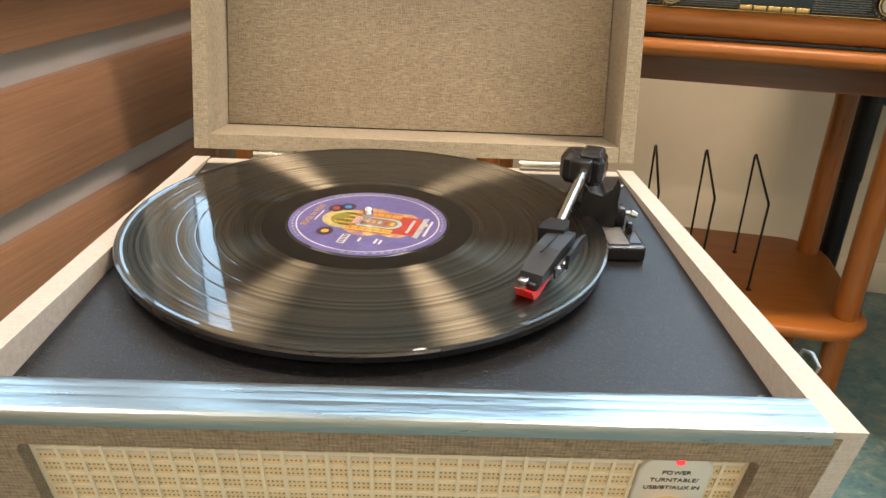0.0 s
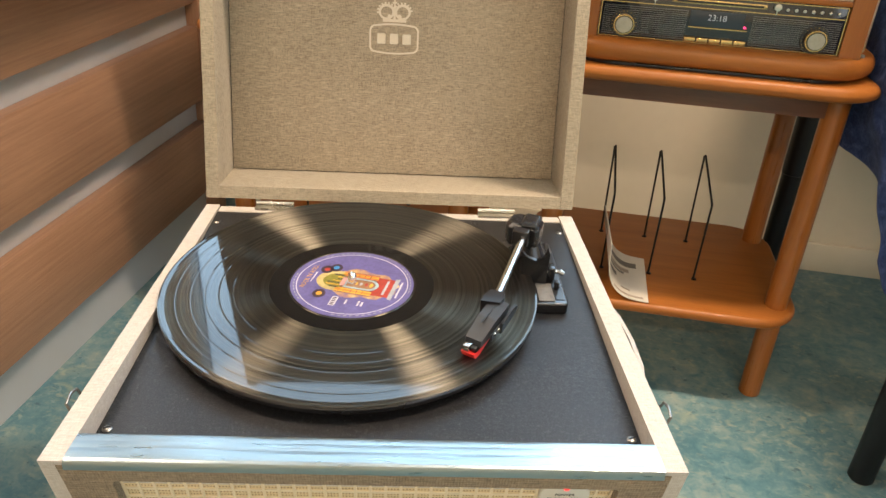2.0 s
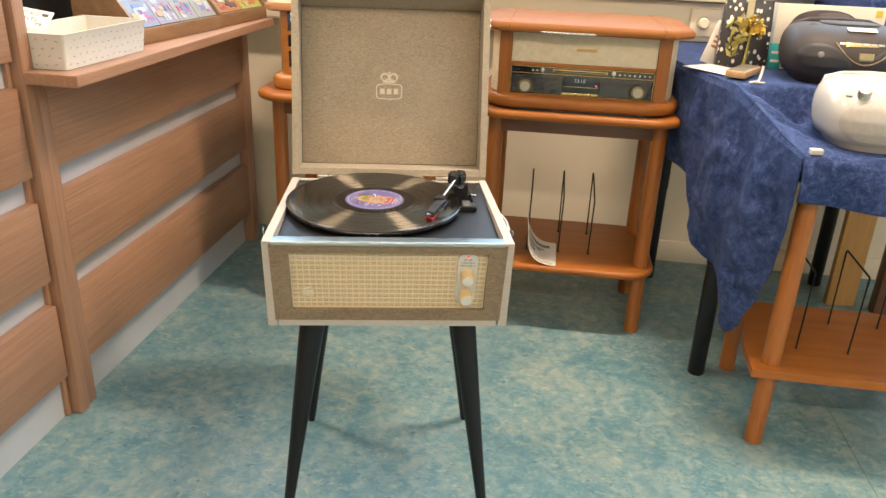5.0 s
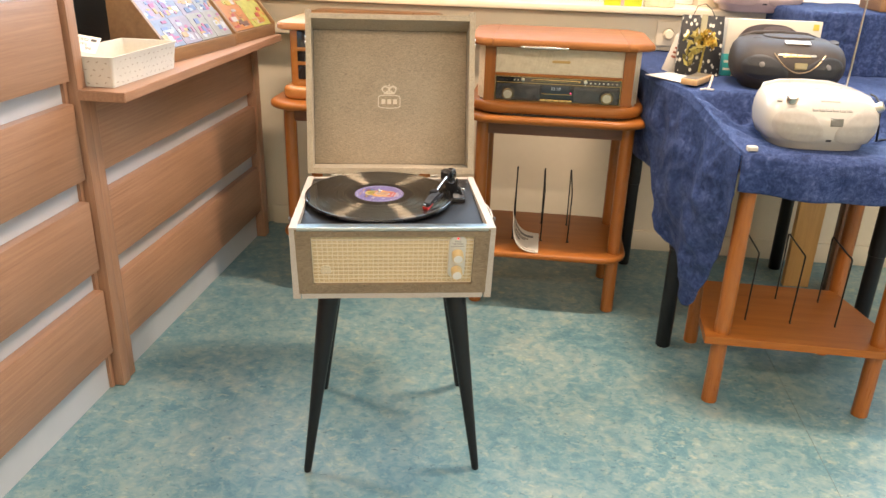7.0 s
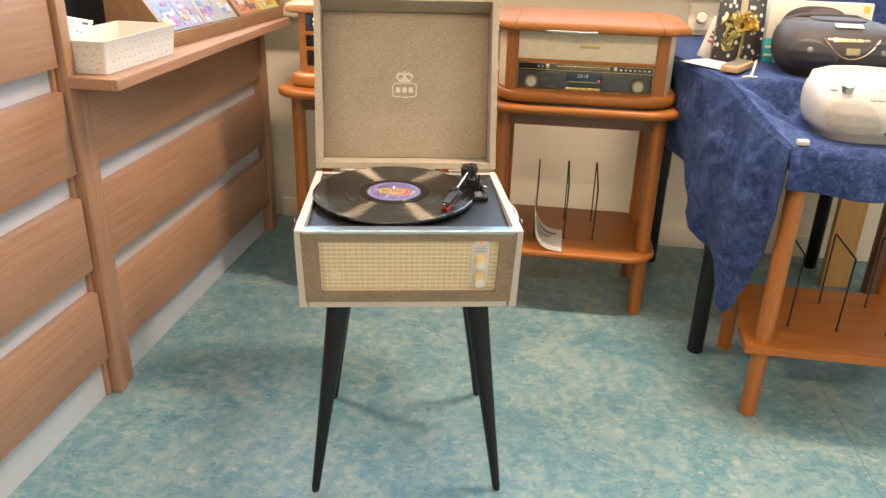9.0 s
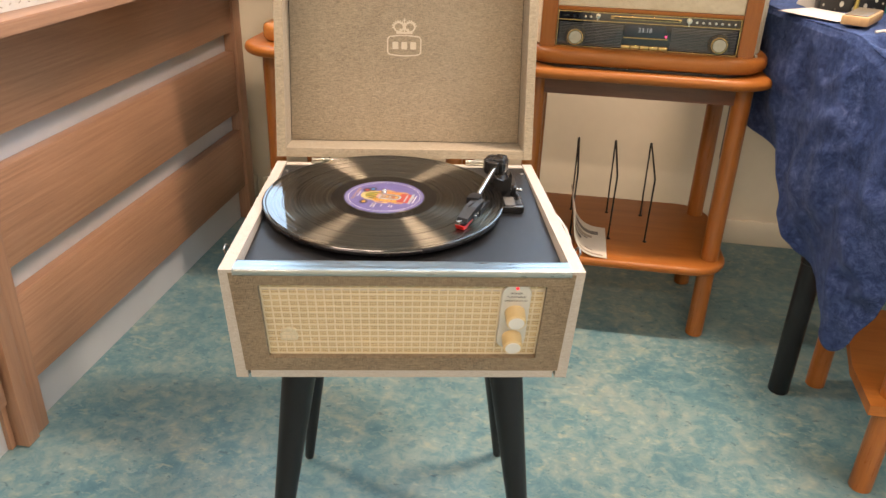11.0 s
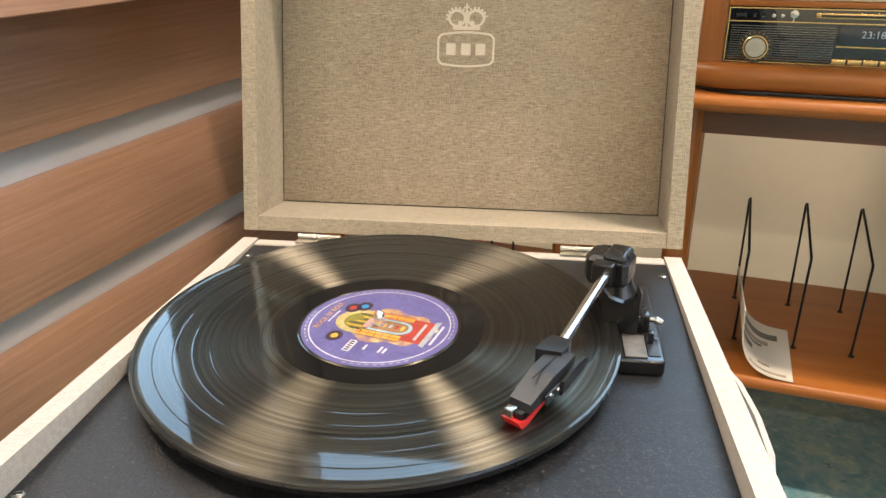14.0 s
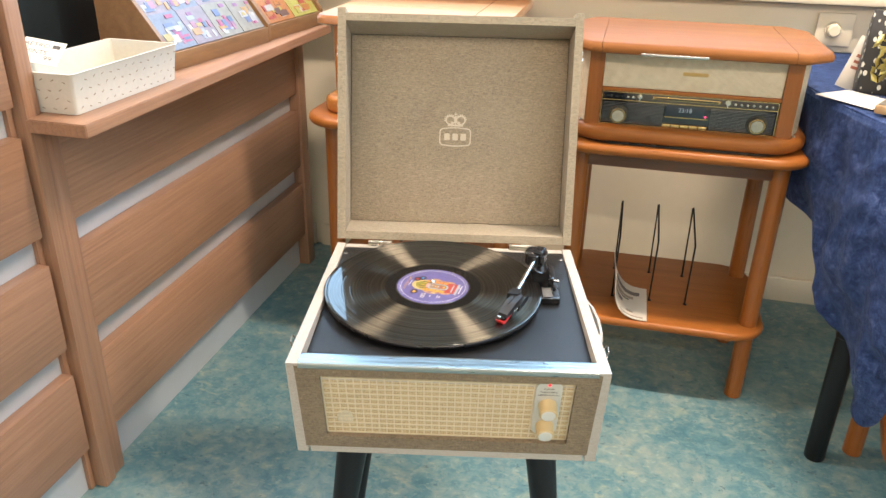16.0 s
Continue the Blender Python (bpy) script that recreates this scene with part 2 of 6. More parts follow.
def vinyl_material():
    k = Nodes("vinyl")
    c = k.n("TexCoord")
    sep = k.n("SeparateXYZ")
    k.l(c.outputs["Object"], sep.inputs[0])
    r = k.math("SQRT", k.math("ADD", k.math("MULTIPLY", sep.outputs["X"], sep.outputs["X"]), k.math("MULTIPLY", sep.outputs["Y"], sep.outputs["Y"])))
    comb = k.n("CombineXYZ")
    k.l(r, comb.inputs["X"])
    bands = k.noise(comb.outputs[0], 260.0, 4, 0.7)
    fine = k.noise(comb.outputs[0], 1700.0, 4, 0.75)
    tan = k.n("Tangent")
    tan.direction_type, tan.axis = "RADIAL", "Z"
    k.l(tan.outputs[0], k.b.inputs["Tangent"])
    k.set(Base_Color=(0.004, 0.004, 0.0045), Specular_IOR_Level=0.34, Roughness=0.04)
    # groove walls throw the light out along the radius; every groove leans a little its own way
    g = k.n("BsdfAnisotropic", Color=(1.0, 0.90, 0.68, 1), Anisotropy=0.79)
    g.distribution = "BECKMANN"
    k.l(tan.outputs[0], g.inputs["Tangent"])
    k.l(k.math("ADD", k.math("MULTIPLY", bands, 0.16), 0.32), g.inputs["Roughness"])
    sway = k.noise(comb.outputs[0], 620.0, 4, 0.72)
    k.l(k.math("MULTIPLY", k.math("SUBTRACT", sway, 0.5), 0.075), g.inputs["Rotation"])
    mixer = k.n("MixShader")
    streak = k.math("ADD", k.math("MULTIPLY", bands, 0.55), k.math("MULTIPLY", fine, 0.60))
    k.l(k.math("MULTIPLY", k.math("SUBTRACT", streak, 0.44, True), 0.35, True), mixer.inputs[0])
    k.l(k.b.outputs[0], mixer.inputs[1])
    k.l(g.outputs[0], mixer.inputs[2])
    k.l(mixer.outputs[0], k.t.nodes["Material Output"].inputs["Surface"])
    return k.m


def deck_material():
    """Black plate with a coarse sprayed grain."""
    k = Nodes("black_grained_plate")
    v = k.coord()
    g = k.noise(v, 760.0, 3, 0.7)
    h = k.noise(v, 1400.0, 2, 0.6)
    c = k.noise(v, 330.0, 2, 0.6)
    f = k.math("ADD", k.math("MULTIPLY", g, 0.5), k.math("ADD", k.math("MULTIPLY", h, 0.28), k.math("MULTIPLY", c, 0.22)))
    k.set(Base_Color=k.ramp(f, [(0.42, (0.003, 0.003, 0.004)), (0.53, (0.008, 0.008, 0.009)), (0.60, (0.042, 0.042, 0.041)), (0.68, (0.17, 0.165, 0.155))]), Roughness=0.37, Specular_IOR_Level=0.36)
    k.bump(f, 0.8, 0.0008)
    return k.m


LINO = floor_material()
PLANK = wood("counter_laminate", (0.214, 0.110, 0.062), (0.418, 0.232, 0.136), (55, 1.3, 55), 0.40, 150, 0.0, 3.0, 0.08, 0.08)
PLANK_UP = wood("counter_post_laminate", (0.218, 0.112, 0.063), (0.414, 0.230, 0.135), (55, 55, 1.3), 0.40, 150, 0.0, 3.0, 0.08, 0.08)
GREY_BACK = plain("grey_metal_laminate", (0.49, 0.51, 0.53), 0.34, 0.15, 0.05, 12)
CHERRY = wood("cherry_wood", (0.210, 0.064, 0.009), (0.375, 0.132, 0.026), (1.2, 16, 16), 0.40, 60, 0.08, 2.0, 0.05)
CHERRY_UP = wood("cherry_wood_upright", (0.200, 0.058, 0.008), (0.355, 0.124, 0.023), (16, 16, 1.2), 0.30, 60, 0.35, 2.0, 0.05)
TOPWOOD = wood("brown_top_wood", (0.170, 0.060, 0.016), (0.30, 0.118, 0.032), (1.2, 16, 16), 0.55, 60, 0.0, 2.0, 0.05)
for lacquer, gloss in ((TOPWOOD, 0.14), (CHERRY, 0.24), (CHERRY_UP, 0.34)):
    lacquer.node_tree.nodes["Principled BSDF"].inputs["Specular IOR Level"].default_value = gloss
DARKWOOD = wood("brown_apron_wood", (0.10, 0.038, 0.018), (0.20, 0.085, 0.042), (1.2, 16, 16), 0.38, 60, 0.15, 3.0, 0.08)
ORANGE_WOOD = wood("orange_lacquered_wood", (0.36, 0.13, 0.03), (0.52, 0.22, 0.055), (1.2, 14, 14), 0.25, 60, 0.5, 2.0, 0.04)
OAK = wood("raw_board_wood", (0.36, 0.21, 0.09), (0.56, 0.36, 0.17), (16, 16, 1.0), 0.6, 60, 0.0, 2.5, 0.15)
BOXWOOD = wood("waxed_box_wood", (0.15, 0.075, 0.028), (0.30, 0.165, 0.07), (9, 1.0, 9), 0.5, 60, 0.0, 2.5, 0.15)
WALL = plain("cream_wall_paint", (0.62, 0.545, 0.405), 0.65, 0, 0.035, 30, 0.05)
CEIL = plain("white_ceiling", (0.82, 0.81, 0.78), 0.8, 0, 0.02, 30)
DUCT = plain("cream_plastic", (0.72, 0.63, 0.46), 0.4, 0, 0.03, 8)
BLACKLEG = plain("black_lacquer", (0.006, 0.0065, 0.008), 0.42, 0, 0.2, 60, spec=0.35)
CREAM = cloth_material("cream_leatherette", (0.345, 0.308, 0.262), (0.440, 0.402, 0.348), 900, 0.15, 0.6, 0.35)
BEIGE_CLOTH = cloth_material("beige_lining_cloth", (0.212, 0.172, 0.120), (0.385, 0.318, 0.226), 620, 0.42, bump=0.25)
EDGE_CLOTH = cloth_material("pale_edge_cloth", (0.225, 0.190, 0.134), (0.375, 0.320, 0.230), 700, 0.3, bump=0.3)
FRONT_CLOTH = cloth_material("brown_front_cloth", (0.110, 0.082, 0.050), (0.235, 0.180, 0.115), 560, 0.45)
DECK = deck_material()
BLACK = plain("black_plastic", (0.009, 0.009, 0.010), 0.28, 0, 0.2, 150)
GREYBLACK = plain("dark_grey_plastic", (0.020, 0.022, 0.025), 0.36, 0, 0.2, 150)
VINYL = vinyl_material()
film = Nodes("filmed_chrome")
wrinkle_n = film.math("ADD", film.noise(film.coord((24, 260, 260)), 1.0, 4, 0.6), film.math("MULTIPLY", film.noise(film.coord((7, 40, 40)), 1.0, 2), 1.5))
film.set(Base_Color=(0.300, 0.348, 0.358), Metallic=1.0, Roughness=film.math("ADD", film.math("MULTIPLY", film.noise(film.coord((40, 300, 300)), 1.0, 3), 0.22), 0.20))
film.bump(wrinkle_n, 0.34, 0.0010)
STRIP = film.m
CHROME = plain("chrome", (0.80, 0.82, 0.84), 0.13, 1.0, 0.03, 20)
STEEL = plain("brushed_steel", (0.62, 0.61, 0.58), 0.22, 1.0, 0.08, 60)
DULL_STEEL = plain("dull_steel", (0.26, 0.25, 0.23), 0.34, 1.0, 0.1, 60)
NICKEL = plain("nickel", (0.60, 0.57, 0.50), 0.28, 1.0, 0.08, 60)
VELVET = velvet_material()

# ---- the room ----
FLOOR_U0, FLOOR_U1, FLOOR_V0 = -2.3, 3.1, -3.6
bm = nb()
box(bm, FLOOR_U0 - 0.2, FLOOR_U1 + 0.2, FLOOR_V0 - 0.2, WALL_V + 0.25, -0.05, 0)
solid("floor", bm, LINO, ROOM, "mottled teal linoleum floor with yellowish flecks", "floor", kind="structure")
solid("floor_seam", box(nb(), 0.9402, 0.9413, FLOOR_V0, WALL_V - 0.02, 0.0002, 0.0008), plain("seam_weld", (0.12, 0.17, 0.17), 0.5, 0, 0.2), ROOM, "thin welded seam between two linoleum sheets", "seam", kind="structure")
bm = nb()
box(bm, FLOOR_U0 - 0.2, FLOOR_U1 + 0.2, FLOOR_V0 - 0.2, WALL_V + 0.25, 2.65, 2.75)
solid("ceiling", bm, CEIL, ROOM, "plain white ceiling", "ceiling", kind="structure")
bm = nb()
box(bm, FLOOR_U0 - 0.2, FLOOR_U0, FLOOR_V0, WALL_V, 0, 2.65)
solid("wall_west", bm, WALL, ROOM, "plain cream painted wall", "wall", kind="structure")
bm = nb()
# the opening is cut only for the added fill lamp
for a in ((FLOOR_V0, WALL_V, 0, 0.68), (FLOOR_V0, WALL_V, 2.32, 2.65), (FLOOR_V0, -2.97, 0.68, 2.32), (-0.43, WALL_V, 0.68, 2.32)):
    box(bm, FLOOR_U1, FLOOR_U1 + 0.2, a[0], a[1], a[2], a[3])
solid("wall_east", bm, WALL, ROOM, "plain cream painted wall", "wall", kind="structure")
bm = nb()
box(bm, FLOOR_U0 - 0.2, FLOOR_U1 + 0.2, FLOOR_V0 - 0.2, FLOOR_V0, 0, 2.65)
solid("wall_south", bm, WALL, ROOM, "plain cream painted wall", "wall", kind="structure")
# the window wall: parapet, piers, lintel
SILL_Z, HEAD_Z = 0.875, 2.35
bm = nb()
box(bm, FLOOR_U0 - 0.2, FLOOR_U1 + 0.2, WALL_V, WALL_V + 0.25, 0, SILL_Z - 0.022)
box(bm, FLOOR_U0 - 0.2, FLOOR_U1 + 0.2, WALL_V, WALL_V + 0.25, HEAD_Z, 2.65)
for a, b in ((FLOOR_U0 - 0.2, -2.19), (-1.39, -1.06), (0.74, 0.88), (2.68, FLOOR_U1 + 0.2)):
    box(bm, a, b, WALL_V, WALL_V + 0.25, SILL_Z - 0.022, HEAD_Z)
# unseen dark board, added so that the record mirrors a darker pier
pier = box(nb(), -1.385, -1.065, WALL_V - 0.008, WALL_V - 0.001, SILL_Z + 0.01, HEAD_Z, 0.002)
solid("reflection_board", pier, plain("dark_board", (0.045, 0.05, 0.055), 0.5, 0, 0.1), ROOM, "added dark board on the pier that darkens the record reflection", "wall panel", kind="structure")
solid("wall_north", bm, WALL, ROOM, "cream painted wall below a row of windows", "wall", kind="structure")
bm = nb()
box(bm, FLOOR_U0, 2.99, WALL_V - 0.10, WALL_V + 0.09, SILL_Z - 0.022, SILL_Z, 0.004)
solid("window_sill", bm, DUCT, ROOM, "deep cream window sill", "window sill", kind="structure")
for i, (uc, ww) in enumerate(WINDOWS):
    w = thing(f"window_{i + 1}", ROOM @ pose(uc, WALL_V + 0.12, SILL_Z), "white framed window with daylight behind it", "window", kind="structure")
    bm = nb()
    hw, h = ww / 2, HEAD_Z - SILL_Z
    for a in ((-hw, -hw + 0.06, 0, h), (hw - 0.06, hw, 0, h), (-hw + 0.06, hw - 0.06, 0, 0.06), (-hw + 0.06, hw - 0.06, h - 0.06, h)):
        box(bm, a[0], a[1], -0.03, 0.03, a[2], a[3], 0.004)
    part("window_frame", bm, CEIL, w)
    part("transom", box(nb(), -hw + 0.06, hw - 0.06, -0.025, 0.025, 0.265, 0.325, 0.004), CEIL, w)
bm = nb()
for a, b in ((FLOOR_U0, -0.78), (-0.76, FLOOR_U1)):
    box(bm, a, b, WALL_V - 0.014, WALL_V - 0.002, 0, 0.075, 0.003)
solid("baseboard", bm, WALL, ROOM, "low cream baseboard along the window wall", "baseboard", kind="structure")
# the four fittings at the back only house the added fill row
for lu, lv, half in LAMPS:
    cl = thing("overhead_fitting", ROOM @ pose(lu, lv, 2.62), "long white ceiling tube lamp, the back row added as fill", "lamp", "ceiling lamps")
    part("frame", ring_plate(nb(), rounded(half + 0.004, 0.090, 0.004, 2), rounded(half + 0.001, 0.072, 0.004, 2), -0.015, 0.030), CEIL, cl)
# wall duct with sockets below the sill
bm = nb()
box(bm, FLOOR_U0, FLOOR_U1, WALL_V - 0.06, WALL_V - 0.002, 0.735, SILL_Z - 0.026, 0.006)
solid("cable_duct", bm, DUCT, ROOM, "cream cable duct running below the window sill", "cable duct", kind="structure")

# ---- the counter on the west side ----
CU = -0.744
cnt = thing("counter", ROOM @ pose(CU, 0, 0), "slatted shop counter of reddish wood laminate with pale grey gaps", "counter")
bm = nb()
box(bm, -0.5, -0.0305, -2.2, 0.266, 0.0, 1.10)
box(bm, -0.5, -0.0305, 0.266, 1.325, 0.0, 0.726)
part("carcass", bm, GREY_BACK, cnt, "pale grey backing and plinth")
for z0, z1, far in ((0.107, 0.275, 1), (0.330, 0.497, 1), (0.549, 0.7195, 1), (0.768, 0.94, 0), (0.985, 1.10, 0)):
    bm = nb()
    box(bm, -0.0300, -0.005, -2.2, 0.255, z0, z1, 0.0012)
    part("plank", bm, PLANK, cnt)
    if far:
        bm = nb()
        box(bm, -0.0300, -0.005, 0.336, 1.300, z0, min(z1, 0.7255), 0.0012)
        part("plank", bm, PLANK, cnt)
bm = nb()
box(bm, -0.0300, 0.003, 0.268, 0.299, 0.002, 1.12, 0.0015)
part("post", bm, PLANK_UP, cnt, "upright laminate post")
part("stile", box(nb(), -0.0300, -0.0035, 0.2995, 0.3355, 0.002, 0.7255, 0.0012), PLANK_UP, cnt)
part("recess_strip", box(nb(), -0.0302, -0.0220, 0.2555, 0.2675, 0.002, 1.10), PLANK_UP, cnt)
bm = nb()
box(bm, -0.0300, 0.003, 1.301, 1.345, 0.002, 0.7255, 0.0015)
part("post", bm, PLANK_UP, cnt, "upright laminate post")
bm = nb()
box(bm, -0.0300, -0.001, -2.2, 0.267, 1.101, 1.122)
part("rail", bm, PLANK, cnt)
bm = nb()
SH = 0.748
prism(bm, [(-0.50, 0.330), (-0.018, 0.330), (-0.018, 0.300), (0.004, 0.300), (0.004, 0.262), (0.112, 0.260), (0.108, 1.300), (-0.50, 1.335)], 0.7265, SH)
bmesh.ops.bevel(bm, geom=bm.edges[:], offset=0.0015, segments=2, affect="EDGES")
part("shelf_board", bm, PLANK, cnt, "overhanging laminate ledge")

# ---- the record player on its legs ----
TB = pose(0, 0, 0.589, -3.4)                 # the cabinet's top plane
SIDE = Matrix(((0, 0, 1, 0), (1, 0, 0, 0), (0, 1, 0, 0), (0, 0, 0, 1)))
DT = pose(0, 0.05, 0.570, -0.9)              # the deck plate
LT = pose(-0.026, 0.2085, 0.5832, 0.5)      # the record's middle
HW, DEEP = 0.187, 0.382
SLANT = math.atan2(0.050, 0.158)
# the slanted front: x across, y down the slope, z out of it
FT = TB @ Matrix(((1, 0, 0, 0), (0, math.sin(SLANT), -math.cos(SLANT), 0), (0, -math.cos(SLANT), -math.sin(SLANT), 0), (0, 0, 0, 1)))
FACE = 0.1657
player = thing("record_player", Matrix(), "cream and brown suitcase record player, lid open, on black legs", "record player")


def bevelled(bm, r, seg=2):
    bmesh.ops.bevel(bm, geom=[e for e in bm.edges if e.calc_face_angle(0) > 0.5], offset=r, segments=seg, affect="EDGES")
    return bm


def side_board(x0, x1):
    bm = nb()
    prism(bm, [(0, 0), (0.050, -0.158), (DEEP, -0.150), (DEEP, 0)], x0, x1, TB @ SIDE)
    for v in bm.verts:
        if v.co.z < 0.5:
            v.co.x += math.copysign(0.0030, x0)
    return bevelled(bm, 0.0025)


part("side_board", side_board(-HW, -HW + 0.0135), CREAM, player, "cream leatherette")
part("side_board", side_board(HW - 0.0135, HW), CREAM, player, "cream leatherette")
IN = HW - 0.0138
bm = box(nb(), -IN, IN, DEEP - 0.0135, DEEP - 0.0005, -0.150, -0.0006, 0.002, 2, TB)
part("back_board", bm, CREAM, player, "cream leatherette")
bm = prism(nb(), [(0.0502 - 0.0115 * 0.316, -0.1465), (0.0502, -0.158), (DEEP - 0.014, -0.150), (DEEP - 0.014, -0.1385)], -IN, IN, TB @ SIDE)
part("bottom_board", bevelled(bm, 0.0015), CREAM, player, "cream leatherette")
# front panel: a cloth frame round the speaker opening
GX, G0, G1 = 0.1500, 0.0200, 0.1320
bm = nb()
oy = (0.004 + FACE - 0.0125) / 2
ring_plate(bm, rounded(HW - 0.0092, (FACE - 0.0165) / 2, 0.0002, 3, 0, oy), rounded(GX, (G1 - G0) / 2, 0.003, 3, 0, (G0 + G1) / 2), -0.0095, 0.0005, FT)
part("front_panel", bevelled(bm, 0.0012), FRONT_CLOTH, player, "ribbed brown cloth")
# speaker grille: real bars over a backing
bm = box(nb(), -GX + 0.0005, GX - 0.0005, G0 + 0.0005, G1 - 0.0005, -0.0105, -0.0066, 0, 2, FT)
grille_back = plain("grille_backing", (0.53, 0.42, 0.245), 0.6, 0, 0.1, 200)
grille = part("speaker_grille", bm, grille_back, player, "cream woven lattice")
IVORY = plain("ivory_plastic", (0.58, 0.50, 0.345), 0.42, 0, 0.05, 60)
bars = nb()
NX, NY = 32, 12
for i in range(NX + 1):
    x = -GX + 0.001 + i * (2 * GX - 0.002) / NX
    box(bars, x - 0.0008, x + 0.0008, G0 + 0.0006, G1 - 0.0006, -0.0070, -0.0057, 0, 2, FT)
for j in range(NY + 1):
    y = G0 + 0.001 + j * (G1 - G0 - 0.002) / NY
    box(bars, -GX + 0.0006, GX - 0.0006, y - 0.0010, y + 0.0010, -0.0069, -0.0058, 0, 2, FT)
part("lattice", bars, IVORY, grille)
cv, cf = [], []
px, py = (2 * GX - 0.002) / NX, (G1 - G0 - 0.002) / NY
for i in range(NX):
    for j in range(NY):
        for a in range(4):
            for b in range(2):
                x = -GX + 0.001 + (i + (a + 0.9) / 4.8) * px
                y = G0 + 0.001 + (j + (b + 1.0) / 3.0) * py
                n = len(cv)
                cv += [FT @ Vector((x + p * 0.00042, y + q * 0.00052, -0.00655)) for p, q in ((-1, -1), (1, -1), (1, 1), (-1, 1))]
                cf.append((n, n + 1, n + 2, n + 3))
me = bpy.data.meshes.new("hole_pattern")
me.from_pydata(cv, [], cf)
me.materials.append(plain("grille_hole", (0.17, 0.115, 0.055), 0.8, 0, 0.2))
weave = tagged(new("hole_pattern", me), kind="stuff")
weave.parent = grille
EMB = FT @ pose(-0.1255, 0.0985, 0)
bm = slab(nb(), 0.0098, 0.0060, 0.003, -0.0066, -0.0036, 0.0010, 0, 0.0035, 5, EMB)
for ex, ey, er in ((-0.0055, -0.0050, 0.0030), (0.0, -0.0066, 0.0034), (0.0055, -0.0050, 0.0030)):
    lathe(bm, [(0, -0.0066), (er, -0.0066), (er * 0.9, -0.0042), (0, -0.0038)], 16, EMB @ pose(ex, ey, 0))
emblem = part("emblem", bm, plain("pale_crest_plastic", (0.50, 0.45, 0.32), 0.35, 0.0, 0.08), player, "small raised ivory crest")
for ex in (-0.0052, 0.0, 0.0052):
    part("bar", box(nb(), ex - 0.0018, ex + 0.0018, 0.0012, 0.0058, -0.0037, -0.0030, 0.0003, 1, EMB), IVORY, emblem)
# control plate with two knobs
PLX, PL0, PL1 = 0.1195, 0.0215, 0.120
plate_grey = plain("silver_plate", (0.56, 0.54, 0.48), 0.34, 0.3, 0.05, 40)
bm = slab(nb(), 0.0158, (PL1 - PL0) / 2, 0.0140, -0.0098, -0.0036, 0.0012, PLX, (PL0 + PL1) / 2, 8, FT)
plate = part("control_plate", bm, plate_grey, player, "silver control plate")
red = Nodes("red_lamp").set(Base_Color=(0.7, 0.02, 0.02), Roughness=0.25, Emission_Color=(1.0, 0.03, 0.04), Emission_Strength=1.6).m
bm = lathe(nb(), [(0.0, -0.004), (0.0019, -0.004), (0.0018, -0.0030), (0.0, -0.0026)], 20, FT @ pose(PLX, PL0 + 0.0050, 0))
part("power_lamp", bm, red, plate, "small glowing red lamp")
INK = plain("dark_ink", (0.05, 0.045, 0.04), 0.6, 0, 0.05)
UPF = FT @ pose(PLX, 0, -0.0034) @ Matrix(((1, 0, 0, 0), (0, -1, 0, 0), (0, 0, 1, 0), (0, 0, 0, 1)))
for word, yy in (("POWER", 0.0340), ("TURNTABLE/", 0.0392), ("USB/BT/AUX IN", 0.0446)):
    letters("lettering", word, 0.0036, 0.0001, INK, plate, UPF @ Matrix.Translation((0, -yy, 0)))
KNOB = plain("yellowed_plastic", (0.56, 0.43, 0.22), 0.4, 0, 0.05, 60)
cap_grey = plain("knob_cap", (0.60, 0.59, 0.55), 0.4, 0.2, 0.05, 40)
for ky in (0.0625, 0.1010):
    km = FT @ pose(PLX + 0.0005, ky, 0)
    bm = lathe(nb(), [(0.0, -0.0036), (0.0112, -0.0036), (0.0108, 0.010), (0.0104, 0.0125), (0.0092, 0.0134), (0.0, 0.0134)], 40, km)
    knob = part("knob", bm, KNOB, player, "ivory control knob")
    bm = lathe(nb(), [(0.0, 0.0133), (0.0085, 0.0133), (0.0083, 0.0138), (0.0, 0.0139)], 36, km)
    part("cap", bm, cap_grey, knob)
# chrome strip with shallow flutes along the front edge
prof = [(0.0004, -0.0062), (-0.0008, -0.0056), (-0.0008, -0.0014), (0.0000, 0.0002), (0.0012, 0.0008), (0.0024, 0.00098), (0.0044, 0.00100), (0.0046, 0.00099), (0.0048, 0.00100), (0.0110, 0.00102), (0.0112, 0.00099), (0.0114, 0.00102),
        (0.0174, 0.00102), (0.0176, 0.00099), (0.0178, 0.00102), (0.0226, 0.00098), (0.0238, 0.0006), (0.0246, -0.0014), (0.0246, -0.0062)]
bm = loft(nb(), [[TB @ Vector((x, y, z)) for y, z in prof] for x in [-IN + 0.0002 + i * (2 * IN - 0.0004) / 40 for i in range(41)]])
part("chrome_strip", bm, STRIP, player, "polished chrome edge strip")
bm = box(nb(), -IN, IN, 0.016, 0.0240, -0.030, -0.0063, 0, 2, TB)
part("front_rail", bm, CREAM, player)
